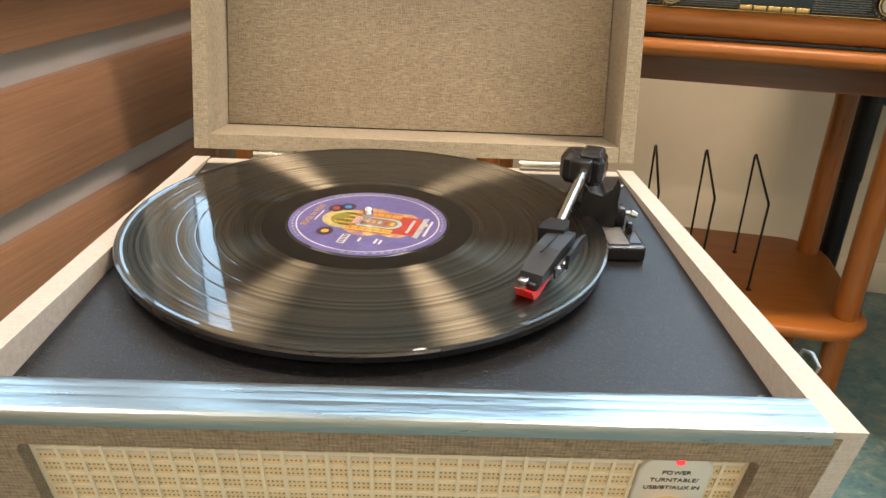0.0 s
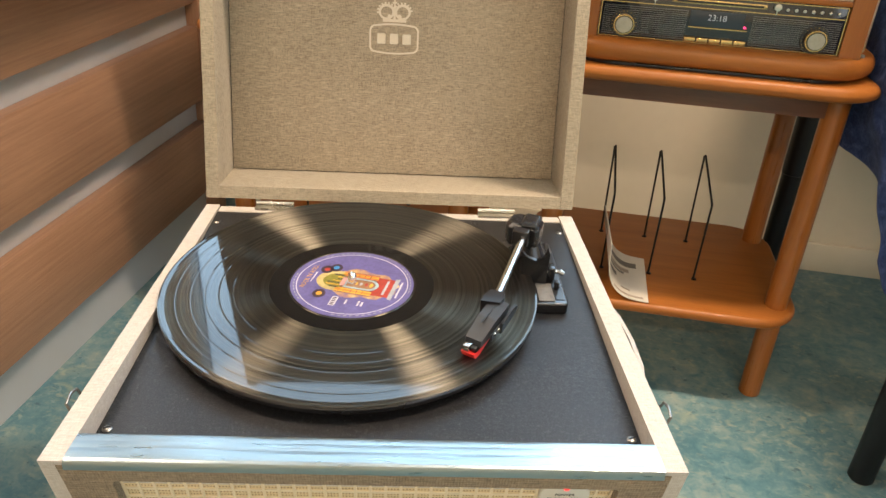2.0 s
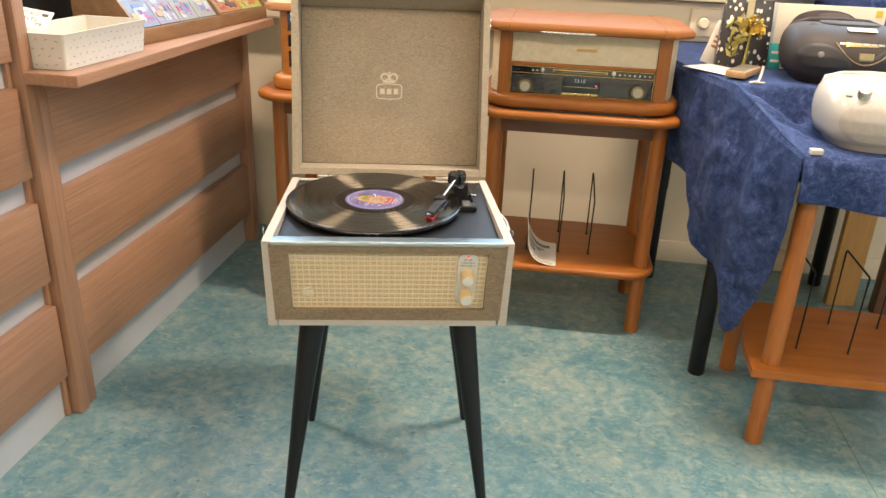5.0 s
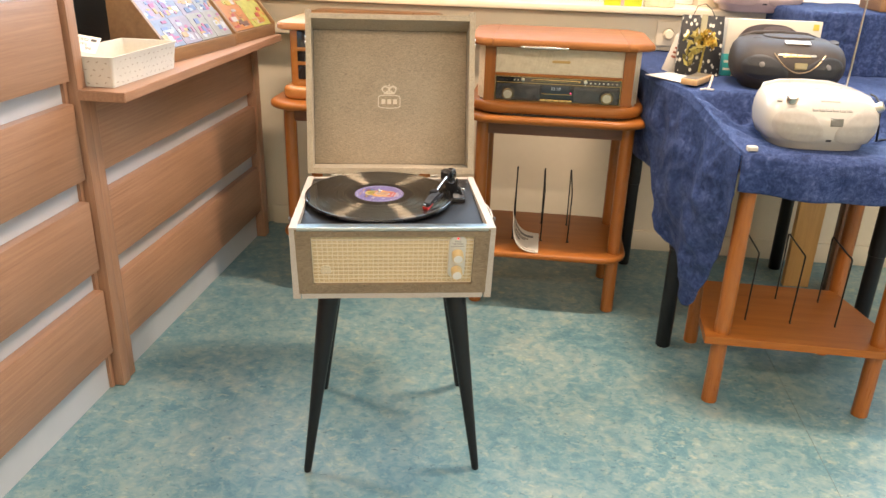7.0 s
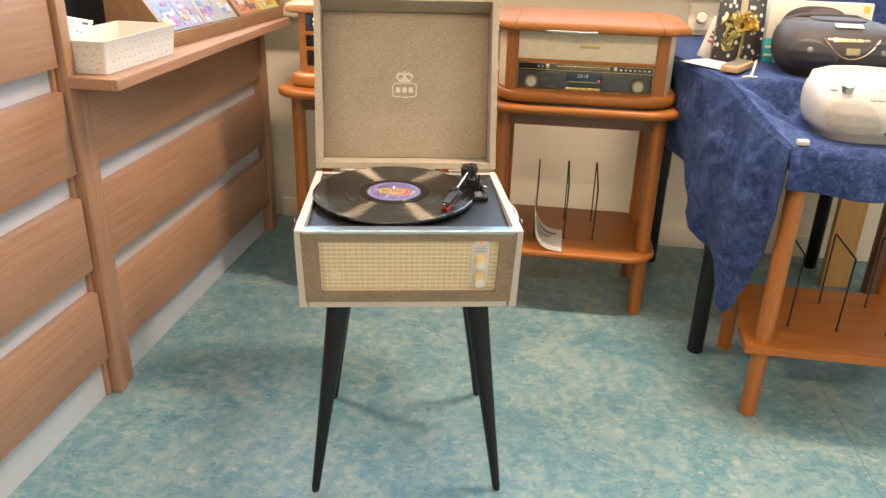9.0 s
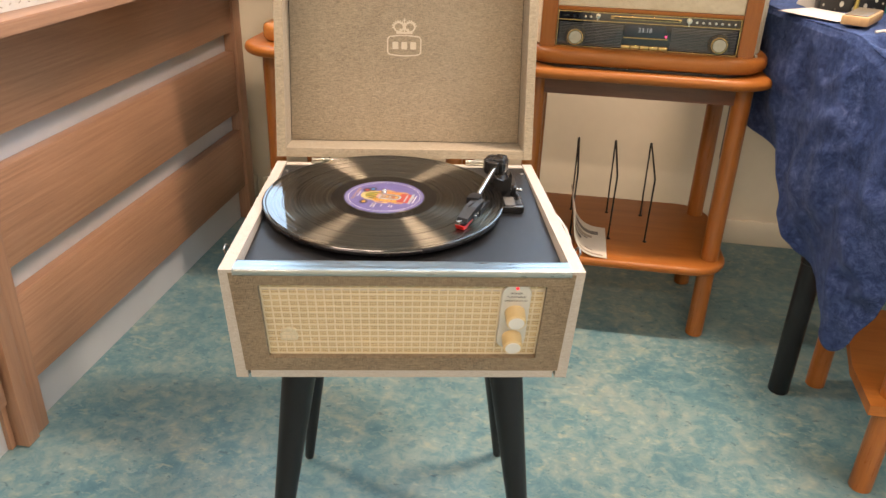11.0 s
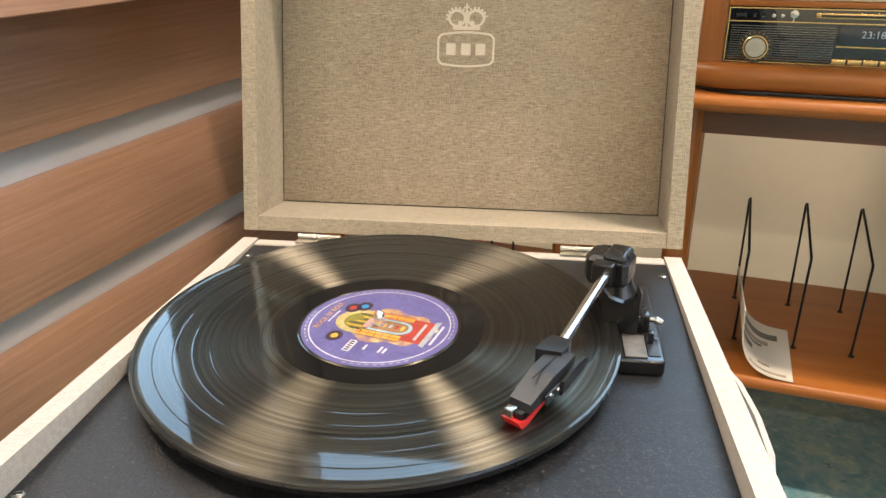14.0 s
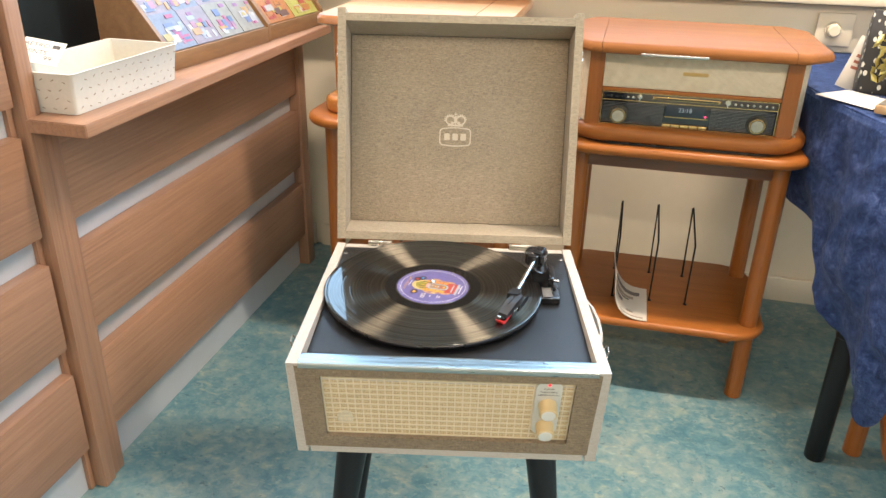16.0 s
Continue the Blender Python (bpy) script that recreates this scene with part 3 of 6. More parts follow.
# deck plate with screws
bm = box(nb(), -IN, IN, -0.0265, 0.318, -0.004, 0.0, 0, 2, DT)
part("deck_plate", bm, DECK, player, "black grained deck plate")
for sx, sy in ((-0.1675, -0.003), (0.1675, -0.003), (-0.168, 0.294), (0.168, 0.294), (0.02, 0.30)):
    bm = lathe(nb(), [(0, 0), (0.0032, 0), (0.0030, 0.0008), (0.0018, 0.0016), (0.0, 0.0017)], 16, DT @ pose(sx, sy, 0))
    screw = part("screw", bm, DULL_STEEL, player)
    bm = box(nb(), -0.0022, 0.0022, -0.0004, 0.0004, 0.0012, 0.0021, 0, 2, DT @ pose(sx, sy, 0, 0, 0, 25))
    part("slot", bm, BLACK, screw)
# platter and spindle
bm = lathe(nb(), [(0, -0.0135), (0.118, -0.0135), (0.120, -0.0085), (0.1445, -0.0088), (0.1490, -0.0066), (0.1496, -0.0030), (0.1485, -0.0012), (0, -0.0012)], 96, LT)
part("platter", bm, BLACK, player, "black platter")
bm = lathe(nb(), [(0, -0.002), (0.0036, -0.002), (0.0036, 0.0065), (0.0028, 0.0095), (0.0014, 0.0110), (0, 0.0114)], 24, LT)
part("spindle", bm, CHROME, player, "chrome spindle")
# legs
for ft, tp in (((-0.183, 0.067, 0.0), (-0.122, 0.098, 0.437)), ((0.181, 0.061, 0.0), (0.122, 0.098, 0.437)), ((-0.168, 0.388, 0.0), (-0.118, 0.318, 0.428)), ((0.173, 0.392, 0.0), (0.122, 0.318, 0.428))):
    a, b = Vector(ft), Vector(tp)
    bm = nb()
    q = (b - a).to_track_quat("Z", "Y").to_matrix().to_4x4()
    rings = []
    for f, r in ((0.0, 0.0062), (0.006, 0.0076), (0.03, 0.0082), (0.35, 0.0122), (0.7, 0.0176), (0.95, 0.0216), (1.0, 0.0220)):
        c = a.lerp(b, f)
        rings.append([c + q @ Vector((r * math.cos(k * math.tau / 28), r * math.sin(k * math.tau / 28), 0)) for k in range(28)])
    for p in rings[0]:
        p.z = 0.0
    part("leg", loft(bm, rings), BLACKLEG, player, "tapered black leg")
# lid: four draughted boards and a cloth panel, leaning back
LD = pose(0, 0.3865, 0.5715) @ Matrix(((1, 0, 0, 0), (0, math.cos(radians(14)), math.sin(radians(14)), 0), (0, -math.sin(radians(14)), math.cos(radians(14)), 0), (0, 0, 0, 1)))
LX, LH, LDEP = 0.1880, 0.351, 0.0735
lid = part("lid_panel", box(nb(), -0.1764, 0.1764, LDEP - 0.0025, LDEP + 0.002, 0.0196, LH - 0.0268, 0.0006, 2, LD), BEIGE_CLOTH, player, "brown beige woven lining")
part("lid_back", box(nb(), -0.179, 0.179, LDEP + 0.0022, LDEP + 0.0038, 0.013, LH - 0.014, 0, 2, LD), BLACKLEG, player)


def quad_board(pts_front, pts_back):
    """A board between four points on the rim and four on the panel side."""
    bm = loft(nb(), [[LD @ Vector(p) for p in pts_front], [LD @ Vector(p) for p in pts_back]])
    return bevelled(bm, 0.0018)


# draughted inside faces: opening at the rim wider than at the panel
ix0, ix1 = LX - 0.0125, LX - 0.0105
for sgn in (-1, 1):
    f = [(sgn * LX, 0, 0), (sgn * ix0, 0, 0), (sgn * ix0, 0, LH + 0.0075), (sgn * LX, 0, LH + 0.0075)]
    b = [(sgn * LX, LDEP + 0.004, 0), (sgn * ix1, LDEP + 0.004, 0), (sgn * ix1, LDEP + 0.004, LH - 0.002), (sgn * LX, LDEP + 0.004, LH - 0.002)]
    part("lid_side", quad_board(f, b), EDGE_CLOTH, player, "pale cloth covered lid edge")
f = [(-ix0 + 0.0002, 0.0008, 0.0), (ix0 - 0.0002, 0.0008, 0.0), (ix0 - 0.0002, 0.0008, 0.0125), (-ix0 + 0.0002, 0.0008, 0.0125)]
b = [(-ix1 + 0.0002, LDEP + 0.004, 0.0), (ix1 - 0.0002, LDEP + 0.004, 0.0), (ix1 - 0.0002, LDEP + 0.004, 0.0190), (-ix1 + 0.0002, LDEP + 0.004, 0.0190)]
part("lid_bottom", quad_board(f, b), EDGE_CLOTH, player, "pale cloth covered lid edge")
f = [(-ix0 + 0.0002, 0.0008, LH - 0.0115), (ix0 - 0.0002, 0.0008, LH - 0.0115), (ix0 - 0.0002, 0.0008, LH), (-ix0 + 0.0002, 0.0008, LH)]
b = [(-ix1 + 0.0002, LDEP + 0.004, LH - 0.0265), (ix1 - 0.0002, LDEP + 0.004, LH - 0.0265), (ix1 - 0.0002, LDEP + 0.004, LH - 0.003), (-ix1 + 0.0002, LDEP + 0.004, LH - 0.003)]
part("lid_top", quad_board(f, b), EDGE_CLOTH, player, "pale cloth covered lid edge")
# badge on the panel: a rounded frame, a crown and bars, all plain shapes
BADGE = plain("pale_print", (0.62, 0.55, 0.43), 0.7, 0, 0.06, 400)
BM = LD @ Matrix(((1, 0, 0, -0.0035), (0, 0, 1, LDEP - 0.0026), (0, 1, 0, 0.1640), (0, 0, 0, 1)))


def dense(pts, n=5):
    out = []
    for a, b in zip(pts, pts[1:] + pts[:1]):
        out += [(a[0] + (b[0] - a[0]) * i / n, a[1] + (b[1] - a[1]) * i / n) for i in range(n)]
    return out


oo, ii = dense(rounded(0.0262, 0.0132, 0.005, 5)), dense(rounded(0.0243, 0.0113, 0.0038, 5))
bow = lambda pts, h: [(x, y + h * (1 - (x / 0.0262) ** 2) * (1 if y > 0 else -1) * min(1, abs(y) / 0.008)) for x, y in pts]
bm = ring_plate(nb(), bow(oo, 0.0028), bow(ii, 0.0028), -0.0006, 0.0, BM)
for x in (-0.0135, 0.0, 0.0135):
    box(bm, x - 0.0046, x + 0.0046, -0.0056, 0.0056, -0.0006, 0.0, 0.001, 1, BM)
# crown: band, arches and a small cross
ring_pts = lambda cx, cy, rx, ry, n=24: [(cx + rx * math.cos(k * math.tau / n), cy + ry * math.sin(k * math.tau / n)) for k in range(n)]
box(bm, -0.0125, 0.0125, 0.0172, 0.0202, -0.0006, 0.0, 0, 2, BM)
for sx in (-1, 1):
    ring_plate(bm, ring_pts(sx * 0.0085, 0.0275, 0.0085, 0.0080), ring_pts(sx * 0.0085, 0.0272, 0.0060, 0.0055), -0.0006, 0.0, BM)
    for k in range(9):
        a = radians(90 + sx * (80 - k * 22)) if sx < 0 else radians(90 - (80 - k * 22))
        prism(bm, ring_pts(sx * 0.0085 + 0.0094 * math.cos(a), 0.0275 + 0.0089 * math.sin(a), 0.0011, 0.0011, 8), -0.0006, 0.0, BM)
    prism(bm, ring_pts(sx * 0.0055, 0.0226, 0.0020, 0.0026, 10), -0.00055, 0.00005, BM)
box(bm, -0.0011, 0.0011, 0.0202, 0.0330, -0.00058, 0.00003, 0, 2, BM)
box(bm, -0.0008, 0.0008, 0.0330, 0.0400, -0.0006, 0.0, 0, 2, BM)
box(bm, -0.0026, 0.0026, 0.0360, 0.0376, -0.00062, 0.00004, 0, 2, BM)
part("badge", bm, BADGE, lid, "pale printed crest")
# hinges
for hx in (-0.118, 0.108):
    bm = nb()
    c0 = TB @ Vector((hx - 0.019, DEEP + 0.0005, 0.0035))
    c1 = TB @ Vector((hx + 0.019, DEEP + 0.0005, 0.0035))
    rod(bm, c0, c1, 0.0019, seg=12)
    hin = part("hinge", bm, NICKEL, player, "steel lid hinge")
    bm = box(nb(), hx - 0.019, hx + 0.019, DEEP - 0.010, DEEP, 0.0002, 0.0014, 0, 2, TB)
    part("leaf", bm, NICKEL, hin)
    for k in range(3):
        bm = rod(nb(), TB @ Vector((hx - 0.018 + k * 0.0125, DEEP + 0.0005, 0.0035)), TB @ Vector((hx - 0.0165 + k * 0.0125, DEEP + 0.0005, 0.0035)), 0.0023, seg=12)
        part("knuckle", bm, NICKEL, hin)
# latches on both sides and the carrying handle
for sgn in (-1, 1):
    bm = box(nb(), 0, 0.0022, 0.048, 0.074, -0.034, -0.003, 0.0008, 2, TB @ pose(sgn * (HW + 0.0002) - (0.0022 if sgn < 0 else 0), 0, 0))
    latch = part("latch", bm, DULL_STEEL, player, "chrome toggle latch")
    bm = nb()
    xx = sgn * (HW + 0.0055)
    tube(bm, [TB @ Vector(p) for p in ((xx - sgn * 0.004, 0.052, -0.010), (xx, 0.053, -0.001), (xx, 0.061, 0.0015), (xx, 0.069, -0.001), (xx - sgn * 0.004, 0.070, -0.010))], 0.0010, 8)
    part("loop", bm, DULL_STEEL, latch)
    bm = box(nb(), -0.002, 0.002, 0.053, 0.069, -0.024, -0.008, 0.001, 2, TB @ pose(sgn * (HW + 0.0042), 0, 0, 0, sgn * 8, 0))
    part("lever", bm, STEEL, latch)
    bm = box(nb(), 0, 0.002, 0.05, 0.072, 0.330, 0.336, 0.0006, 1, LD @ pose(sgn * (LX + 0.0002) - (0.002 if sgn < 0 else 0), -0.04, -0.045))
    catch = part("catch", bm, STEEL, player, "small steel catch")
    for cy, cz in ((0.012, LH - 0.062), (0.016, LH - 0.052)):
        bm = lathe(nb(), [(0, 0), (0.004, 0), (0.0034, 0.0026), (0, 0.004)], 14, LD @ pose(sgn * LX, cy, cz, 0, sgn * 90, 0))
        part("rivet", bm, CHROME, catch)
bm = nb()
hp = [(HW - 0.001, 0.10), (HW + 0.006, 0.112), (HW + 0.0125, 0.14), (HW + 0.0145, 0.178), (HW + 0.0125, 0.216), (HW + 0.006, 0.244), (HW - 0.001, 0.256)]
loft(bm, [[TB @ Vector((x + dx, y, -0.030 + dz)) for dx, dz in ((-0.002, -0.010), (0.002, -0.009), (0.003, 0), (0.002, 0.009), (-0.002, 0.010), (-0.003, 0))] for x, y in hp])
part("handle", bm, CREAM, player, "cream carrying strap")

# tonearm, in metres above the deck plate
bm = slab(nb(), 0.0255, 0.0545, 0.004, 0.0, 0.0098, 0.0015, 0.1255, 0.200, 5, DT)
base = part("tonearm_base", bm, BLACK, player, "black tonearm base")
bm = slab(nb(), 0.0068, 0.014, 0.0006, 0.0099, 0.0108, 0.0003, 0.1338, 0.163, 3, DT)
part("pad", bm, plain("speckled_pad", (0.10, 0.095, 0.085), 0.6, 0, 0.5, 1400, 0.4), base)
bm = box(nb(), 0.1415, 0.1485, 0.152, 0.170, 0.0099, 0.0104, 0, 2, DT)
part("slot", bm, GREYBLACK, base)
bm = box(nb(), 0.1420, 0.1455, 0.166, 0.1715, 0.0104, 0.0180, 0.0005, 2, DT)
part("switch", bm, BLACK, base)
bm = rod(nb(), DT @ Vector((0.136, 0.1865, 0.0175)), DT @ Vector((0.148, 0.184, 0.0185)), 0.0018, seg=12)
rod(bm, DT @ Vector((0.148, 0.184, 0.0185)), DT @ Vector((0.152, 0.183, 0.017)), 0.0028, 0.002, seg=12)
part("lift_lever", bm, STEEL, base)
bm = box(nb(), 0.1385, 0.1445, 0.182, 0.193, 0.0097, 0.022, 0.001, 2, DT)
part("lever_block", bm, BLACK, base)
# arm rest: an upright fork
bm = prism(nb(), [(-0.013, 0.0), (0.008, 0.0), (0.009, 0.030), (0.0065, 0.036), (0.004, 0.026), (-0.002, 0.022), (-0.010, 0.024), (-0.0145, 0.029), (-0.0155, 0.020)], -0.0022, 0.0022, DT @ pose(0.1285, 0.1795, 0.0097, 90, 0, -14))
bevelled(bm, 0.0006)
part("arm_rest", bm, BLACK, base)
bm = lathe(nb(), [(0, 0.0096), (0.0185, 0.0096), (0.0175, 0.0125), (0.0105, 0.026), (0.0100, 0.030), (0, 0.030)], 40, DT @ pose(0.1265, 0.2270, 0))
part("pivot_cone", bm, plain("shiny_black", (0.02, 0.02, 0.022), 0.14, 0, 0.1), base, "glossy black pivot cone")
# pivot housing
P = Vector((0.1205, 0.2165, 0.043))
aim = math.degrees(math.atan2(0.0350, 0.0955))
PM = DT @ Matrix.Translation(P) @ pose(0, 0, 0, 0, 0, -aim)
hexa = [(-0.0190, -0.004), (-0.0150, -0.0125), (0.0120, -0.0135), (0.0160, -0.0095), (0.0160, 0.012), (0.0090, 0.0165), (-0.0120, 0.0165), (-0.0190, 0.010)]
bm = loft(nb(), [[PM @ Vector((x * s * 0.88, y * s * 0.88, z)) for x, y in hexa] for s, z in ((0.84, -0.0135), (1.0, -0.010), (1.0, 0.0035), (0.80, 0.0075))])
box(bm, -0.0035, 0.0120, -0.0110, 0.0128, -0.004, 0.0095, 0.0020, 1, PM)
bevelled(bm, 0.0004, 1)
arm = part("tonearm", bm, BLACK, player, "black pivot housing with a steel arm tube", 12)
bm = box(nb(), -0.007, 0.007, -0.022, -0.012, -0.008, 0.0065, 0.0012, 2, PM)
part("collar", bm, BLACK, arm, "", 20)
a0, a1 = DT @ Vector((0.1165, 0.1985, 0.0425)), DT @ Vector((0.0855, 0.1085, 0.0350))
part("arm_tube", rod(nb(), a0, a1, 0.0032, seg=20), STEEL, arm, "polished steel tube")
# headshell: neck block and wedge-shaped shell turned inwards
HM = Matrix.Translation(a1) @ pose(0, 0, 0, 0, 0, -aim)
bm = loft(nb(), [[HM @ Vector(p) for p in ring] for ring in (
    [(-0.0055, 0.006, -0.005), (0.0055, 0.006, -0.005), (0.0055, 0.006, 0.005), (-0.0055, 0.006, 0.005)],
    [(-0.0080, -0.003, -0.0055), (0.0070, -0.003, -0.0055), (0.0070, -0.003, 0.0055), (-0.0080, -0.003, 0.0055)],
    [(-0.0085, -0.012, -0.0055), (0.0055, -0.0095, -0.0055), (0.0055, -0.0095, 0.0048), (-0.0085, -0.012, 0.0048)])])
part("neck", bevelled(bm, 0.0007), BLACK, arm, "", 12)
HS = Matrix.Translation(DT @ Vector((0.0850, 0.0965, 0.0330))) @ pose(0, 0, 0, 0, 0, -32)
bm = loft(nb(), [[HS @ Vector(p) for p in ring] for ring in (
    [(-0.0060, 0.009, -0.003), (0.0060, 0.009, -0.003), (0.0060, 0.009, 0.0040), (-0.0060, 0.009, 0.0040)],
    [(-0.0074, 0.002, -0.003), (0.0074, 0.002, -0.003), (0.0074, 0.002, 0.0046), (-0.0074, 0.002, 0.0046)],
    [(-0.0074, -0.014, -0.008), (0.0074, -0.014, -0.008), (0.0072, -0.014, 0.0020), (-0.0074, -0.014, 0.0020)],
    [(-0.0068, -0.0345, -0.0105), (0.0062, -0.0345, -0.0105), (0.0062, -0.0335, -0.0058), (-0.0068, -0.0335, -0.0058)])])
shell = part("headshell", bevelled(bm, 0.0008), GREYBLACK, arm, "dark grey headshell", 12)
part("ridge", box(nb(), -0.0005, 0.0005, -0.022, 0.002, 0.0, 0.0006, 0, 1, HS @ pose(-0.001, 0, 0.0040, 6, 0, 0)), BLACK, shell)
lift = [(-0.012, -0.0095), (0.010, -0.0030), (0.0135, 0.0005), (0.0120, 0.0030), (0.004, 0.0030), (-0.010, -0.0020)]
bm = bevelled(prism(nb(), lift, 0.0092, 0.0112, HS @ SIDE), 0.0006)
part("finger_lift", bm, BLACK, shell)
part("side_plate", box(nb(), 0.0076, 0.0088, -0.024, 0.002, -0.0085, -0.0015, 0.0006, 1, HS @ pose(0, 0, 0, 8, 0, 0)), GREYBLACK, shell)
for sy in (-0.019, -0.012):
    part("screw", lathe(nb(), [(0, 0), (0.0014, 0), (0.0012, 0.0010), (0, 0.0012)], 12, HS @ pose(0.0088, sy, -0.0062, 0, 90, 0)), STEEL, shell)
bm = box(nb(), -0.0050, 0.0042, -0.0385, -0.018, -0.0150, -0.0095, 0.0006, 2, HS)
part("cartridge", bm, BLACK, shell)
bm = box(nb(), -0.0045, 0.0005, -0.0420, -0.0365, -0.0128, -0.0072, 0.0005, 2, HS)
part("magnet", bm, STEEL, shell)
bm = prism(nb(), [(-0.0425, -0.0122), (-0.0385, -0.0182), (-0.0330, -0.0182), (-0.0170, -0.0128), (-0.0170, -0.0105), (-0.0345, -0.0146)], -0.0056, 0.0048, HS @ SIDE)
part("stylus", bm, plain("red_plastic", (0.62, 0.025, 0.02), 0.35, 0, 0.08), shell, "red stylus holder")

# ---- the record ----
record = thing("vinyl_record", LT, "black vinyl record with a purple picture label on the platter", "record")
prof = [(0.0036, -0.0010), (0.050, -0.0010), (0.1490, -0.0008), (0.1503, -0.0004), (0.1507, 0.0002), (0.1503, 0.0008), (0.1490, 0.0011), (0.1470, 0.0009), (0.1455, 0.0006)]
gaps = [0.1375, 0.1260, 0.1155, 0.1050, 0.0945, 0.0840, 0.0740]
for r in gaps:
    prof += [(r + 0.0006, 0.0006), (r, 0.00057), (r - 0.0006, 0.0006)]
prof += [(0.0680, 0.0006), (0.0672, 0.00045), (0.0535, 0.00045), (0.0520, 0.0006), (0.0510, 0.0008), (0.0036, 0.0008)]
part("disc", lathe(nb(), prof, 180), VINYL, record, "black grooved vinyl", 2.6)
bm = nb()
ring_plate(bm, ring_pts(0, 0, 0.0667, 0.0667, 128), ring_pts(0, 0, 0.0515, 0.0515, 128), 0.00046, 0.00062)
part("run_out", bm, Nodes("run_out_vinyl").set(Base_Color=(0.006, 0.006, 0.0065), Roughness=0.06, Specular_IOR_Level=0.22).m, record, "smooth run-out band")


def ink(name, c, rough=0.42):
    return plain(name, tuple(x * 0.74 for x in c), rough, 0, 0.30, 420)


label = part("label", lathe(nb(), [(0.0036, 0.0006), (0.0500, 0.0006), (0.0500, 0.00102), (0.0036, 0.00102)], 96), ink("violet_print", (0.128, 0.112, 0.300)), record, "violet paper label")
AX = pose(0, 0, 0, 0, 0, 76)
Z1, Z2, Z3, Z4 = 0.00104, 0.00110, 0.00116, 0.00122


def printed(name, outline, z, material, m=AX):
    bm = nb()
    bm.faces.new([bm.verts.new(m @ Vector((x, y, z))) for x, y in outline])
    return part(name, bm, material, label, "", 0)


def rect(x0, x1, y0, y1):
    return [(x0, y0), (x1, y0), (x1, y1), (x0, y1)]


WHITE_INK, GOLD_INK, RED_INK = ink("white_print", (0.62, 0.60, 0.66)), ink("gold_print", (0.66, 0.36, 0.04)), ink("red_print", (0.36, 0.045, 0.03))
BLUE_INK, DARK_INK, PALE_INK, OLIVE_INK = ink("blue_print", (0.04, 0.22, 0.48)), ink("dark_print", (0.05, 0.03, 0.05)), ink("grey_print", (0.36, 0.38, 0.40)), ink("olive_print", (0.22, 0.20, 0.03))
ORANGE_INK = ink("orange_print", (0.62, 0.20, 0.05))
bm = ring_plate(nb(), ring_pts(0, 0, 0.0455, 0.0455, 96), ring_pts(0, 0, 0.0447, 0.0447, 96), Z1 - 0.0001, Z1)
part("print_ring", bm, WHITE_INK, label)
arch = lambda w, y0, y1, n=14: [(-w, y0), (w, y0)] + [(w * math.cos(k * math.pi / n), y1 + w * math.sin(k * math.pi / n)) for k in range(n + 1)]
glow = Nodes("picture_glow")
gn = glow.noise(glow.coord(), 90.0, 4, 0.6)
glow.set(Base_Color=glow.ramp(gn, [(0.36, (0.17, 0.10, 0.16)), (0.50, (0.34, 0.20, 0.10)), (0.64, (0.50, 0.38, 0.16))]), Roughness=0.42)
printed("print_shape", [(0.021 * math.cos(a) * (1 + 0.10 * math.sin(7 * a)), -0.006 + 0.032 * math.sin(a) * (1 + 0.06 * math.sin(9 * a))) for a in [k * math.tau / 48 for k in range(48)]], Z1 - 0.00001, glow.m)
printed("print_shape", rect(-0.0135, 0.0135, -0.0335, -0.0185), Z1 + 0.00002, RED_INK)
printed("print_shape", rect(-0.0160, 0.0160, -0.0190, 0.010), Z1 + 0.000015, ink("umber_print", (0.20, 0.10, 0.07)))
for sx in (-1, 1):
    for k in range(5):
        printed("print_mark", rect(sx * 0.012 - 0.0022, sx * 0.012 + 0.0022, -0.0125 + k * 0.0050, -0.0119 + k * 0.0050), Z3, DARK_INK)
for k in range(6):
    printed("print_mark", ring_pts(0.0, -0.016 + k * 0.0042, 0.0028 - 0.0002 * k, 0.0013, 12), Z4, (GOLD_INK, RED_INK, PALE_INK)[k % 3])
for k in range(7):
    printed("print_mark", rect(-0.0098 + k * 0.0030, -0.0086 + k * 0.0030, 0.0098, 0.0170 + 0.004 * math.sin(k * 1.1)), Z3, (DARK_INK, GOLD_INK)[k % 2])
for k in range(64):
    a = k * math.tau / 64
    if k % 16 < 9:
        c_, s_ = math.cos(a), math.sin(a)
        printed("print_mark", [(0.0474 * c_ - 0.0012 * s_ * p + 0.0005 * c_ * q, 0.0474 * s_ + 0.0012 * c_ * p + 0.0005 * s_ * q) for p, q in ((-1, -1), (1, -1), (1, 1), (-1, 1))], Z2, PALE_INK)
printed("print_shape", [(-0.0165, -0.0365), (0.0165, -0.0365), (0.0150, -0.0330), (-0.0150, -0.0330)], Z2, PALE_INK)
printed("print_shape", rect(-0.0105, 0.0105, -0.0290, -0.0270), Z2, PALE_INK)
printed("print_shape", rect(-0.0150, -0.0090, -0.0190, 0.011), Z2, GOLD_INK)
printed("print_shape", rect(-0.0128, -0.0112, -0.0190, 0.011), Z3, ORANGE_INK)
printed("print_shape", rect(0.0090, 0.0150, -0.0190, 0.011), Z2, ORANGE_INK)
printed("print_shape", rect(0.0112, 0.0128, -0.0190, 0.011), Z3, GOLD_INK)
printed("print_shape", [(x, -y - 0.004) for x, y in arch(0.0080, -0.010, 0.010)], Z2, ink("pale_blue_print", (0.30, 0.42, 0.46)))
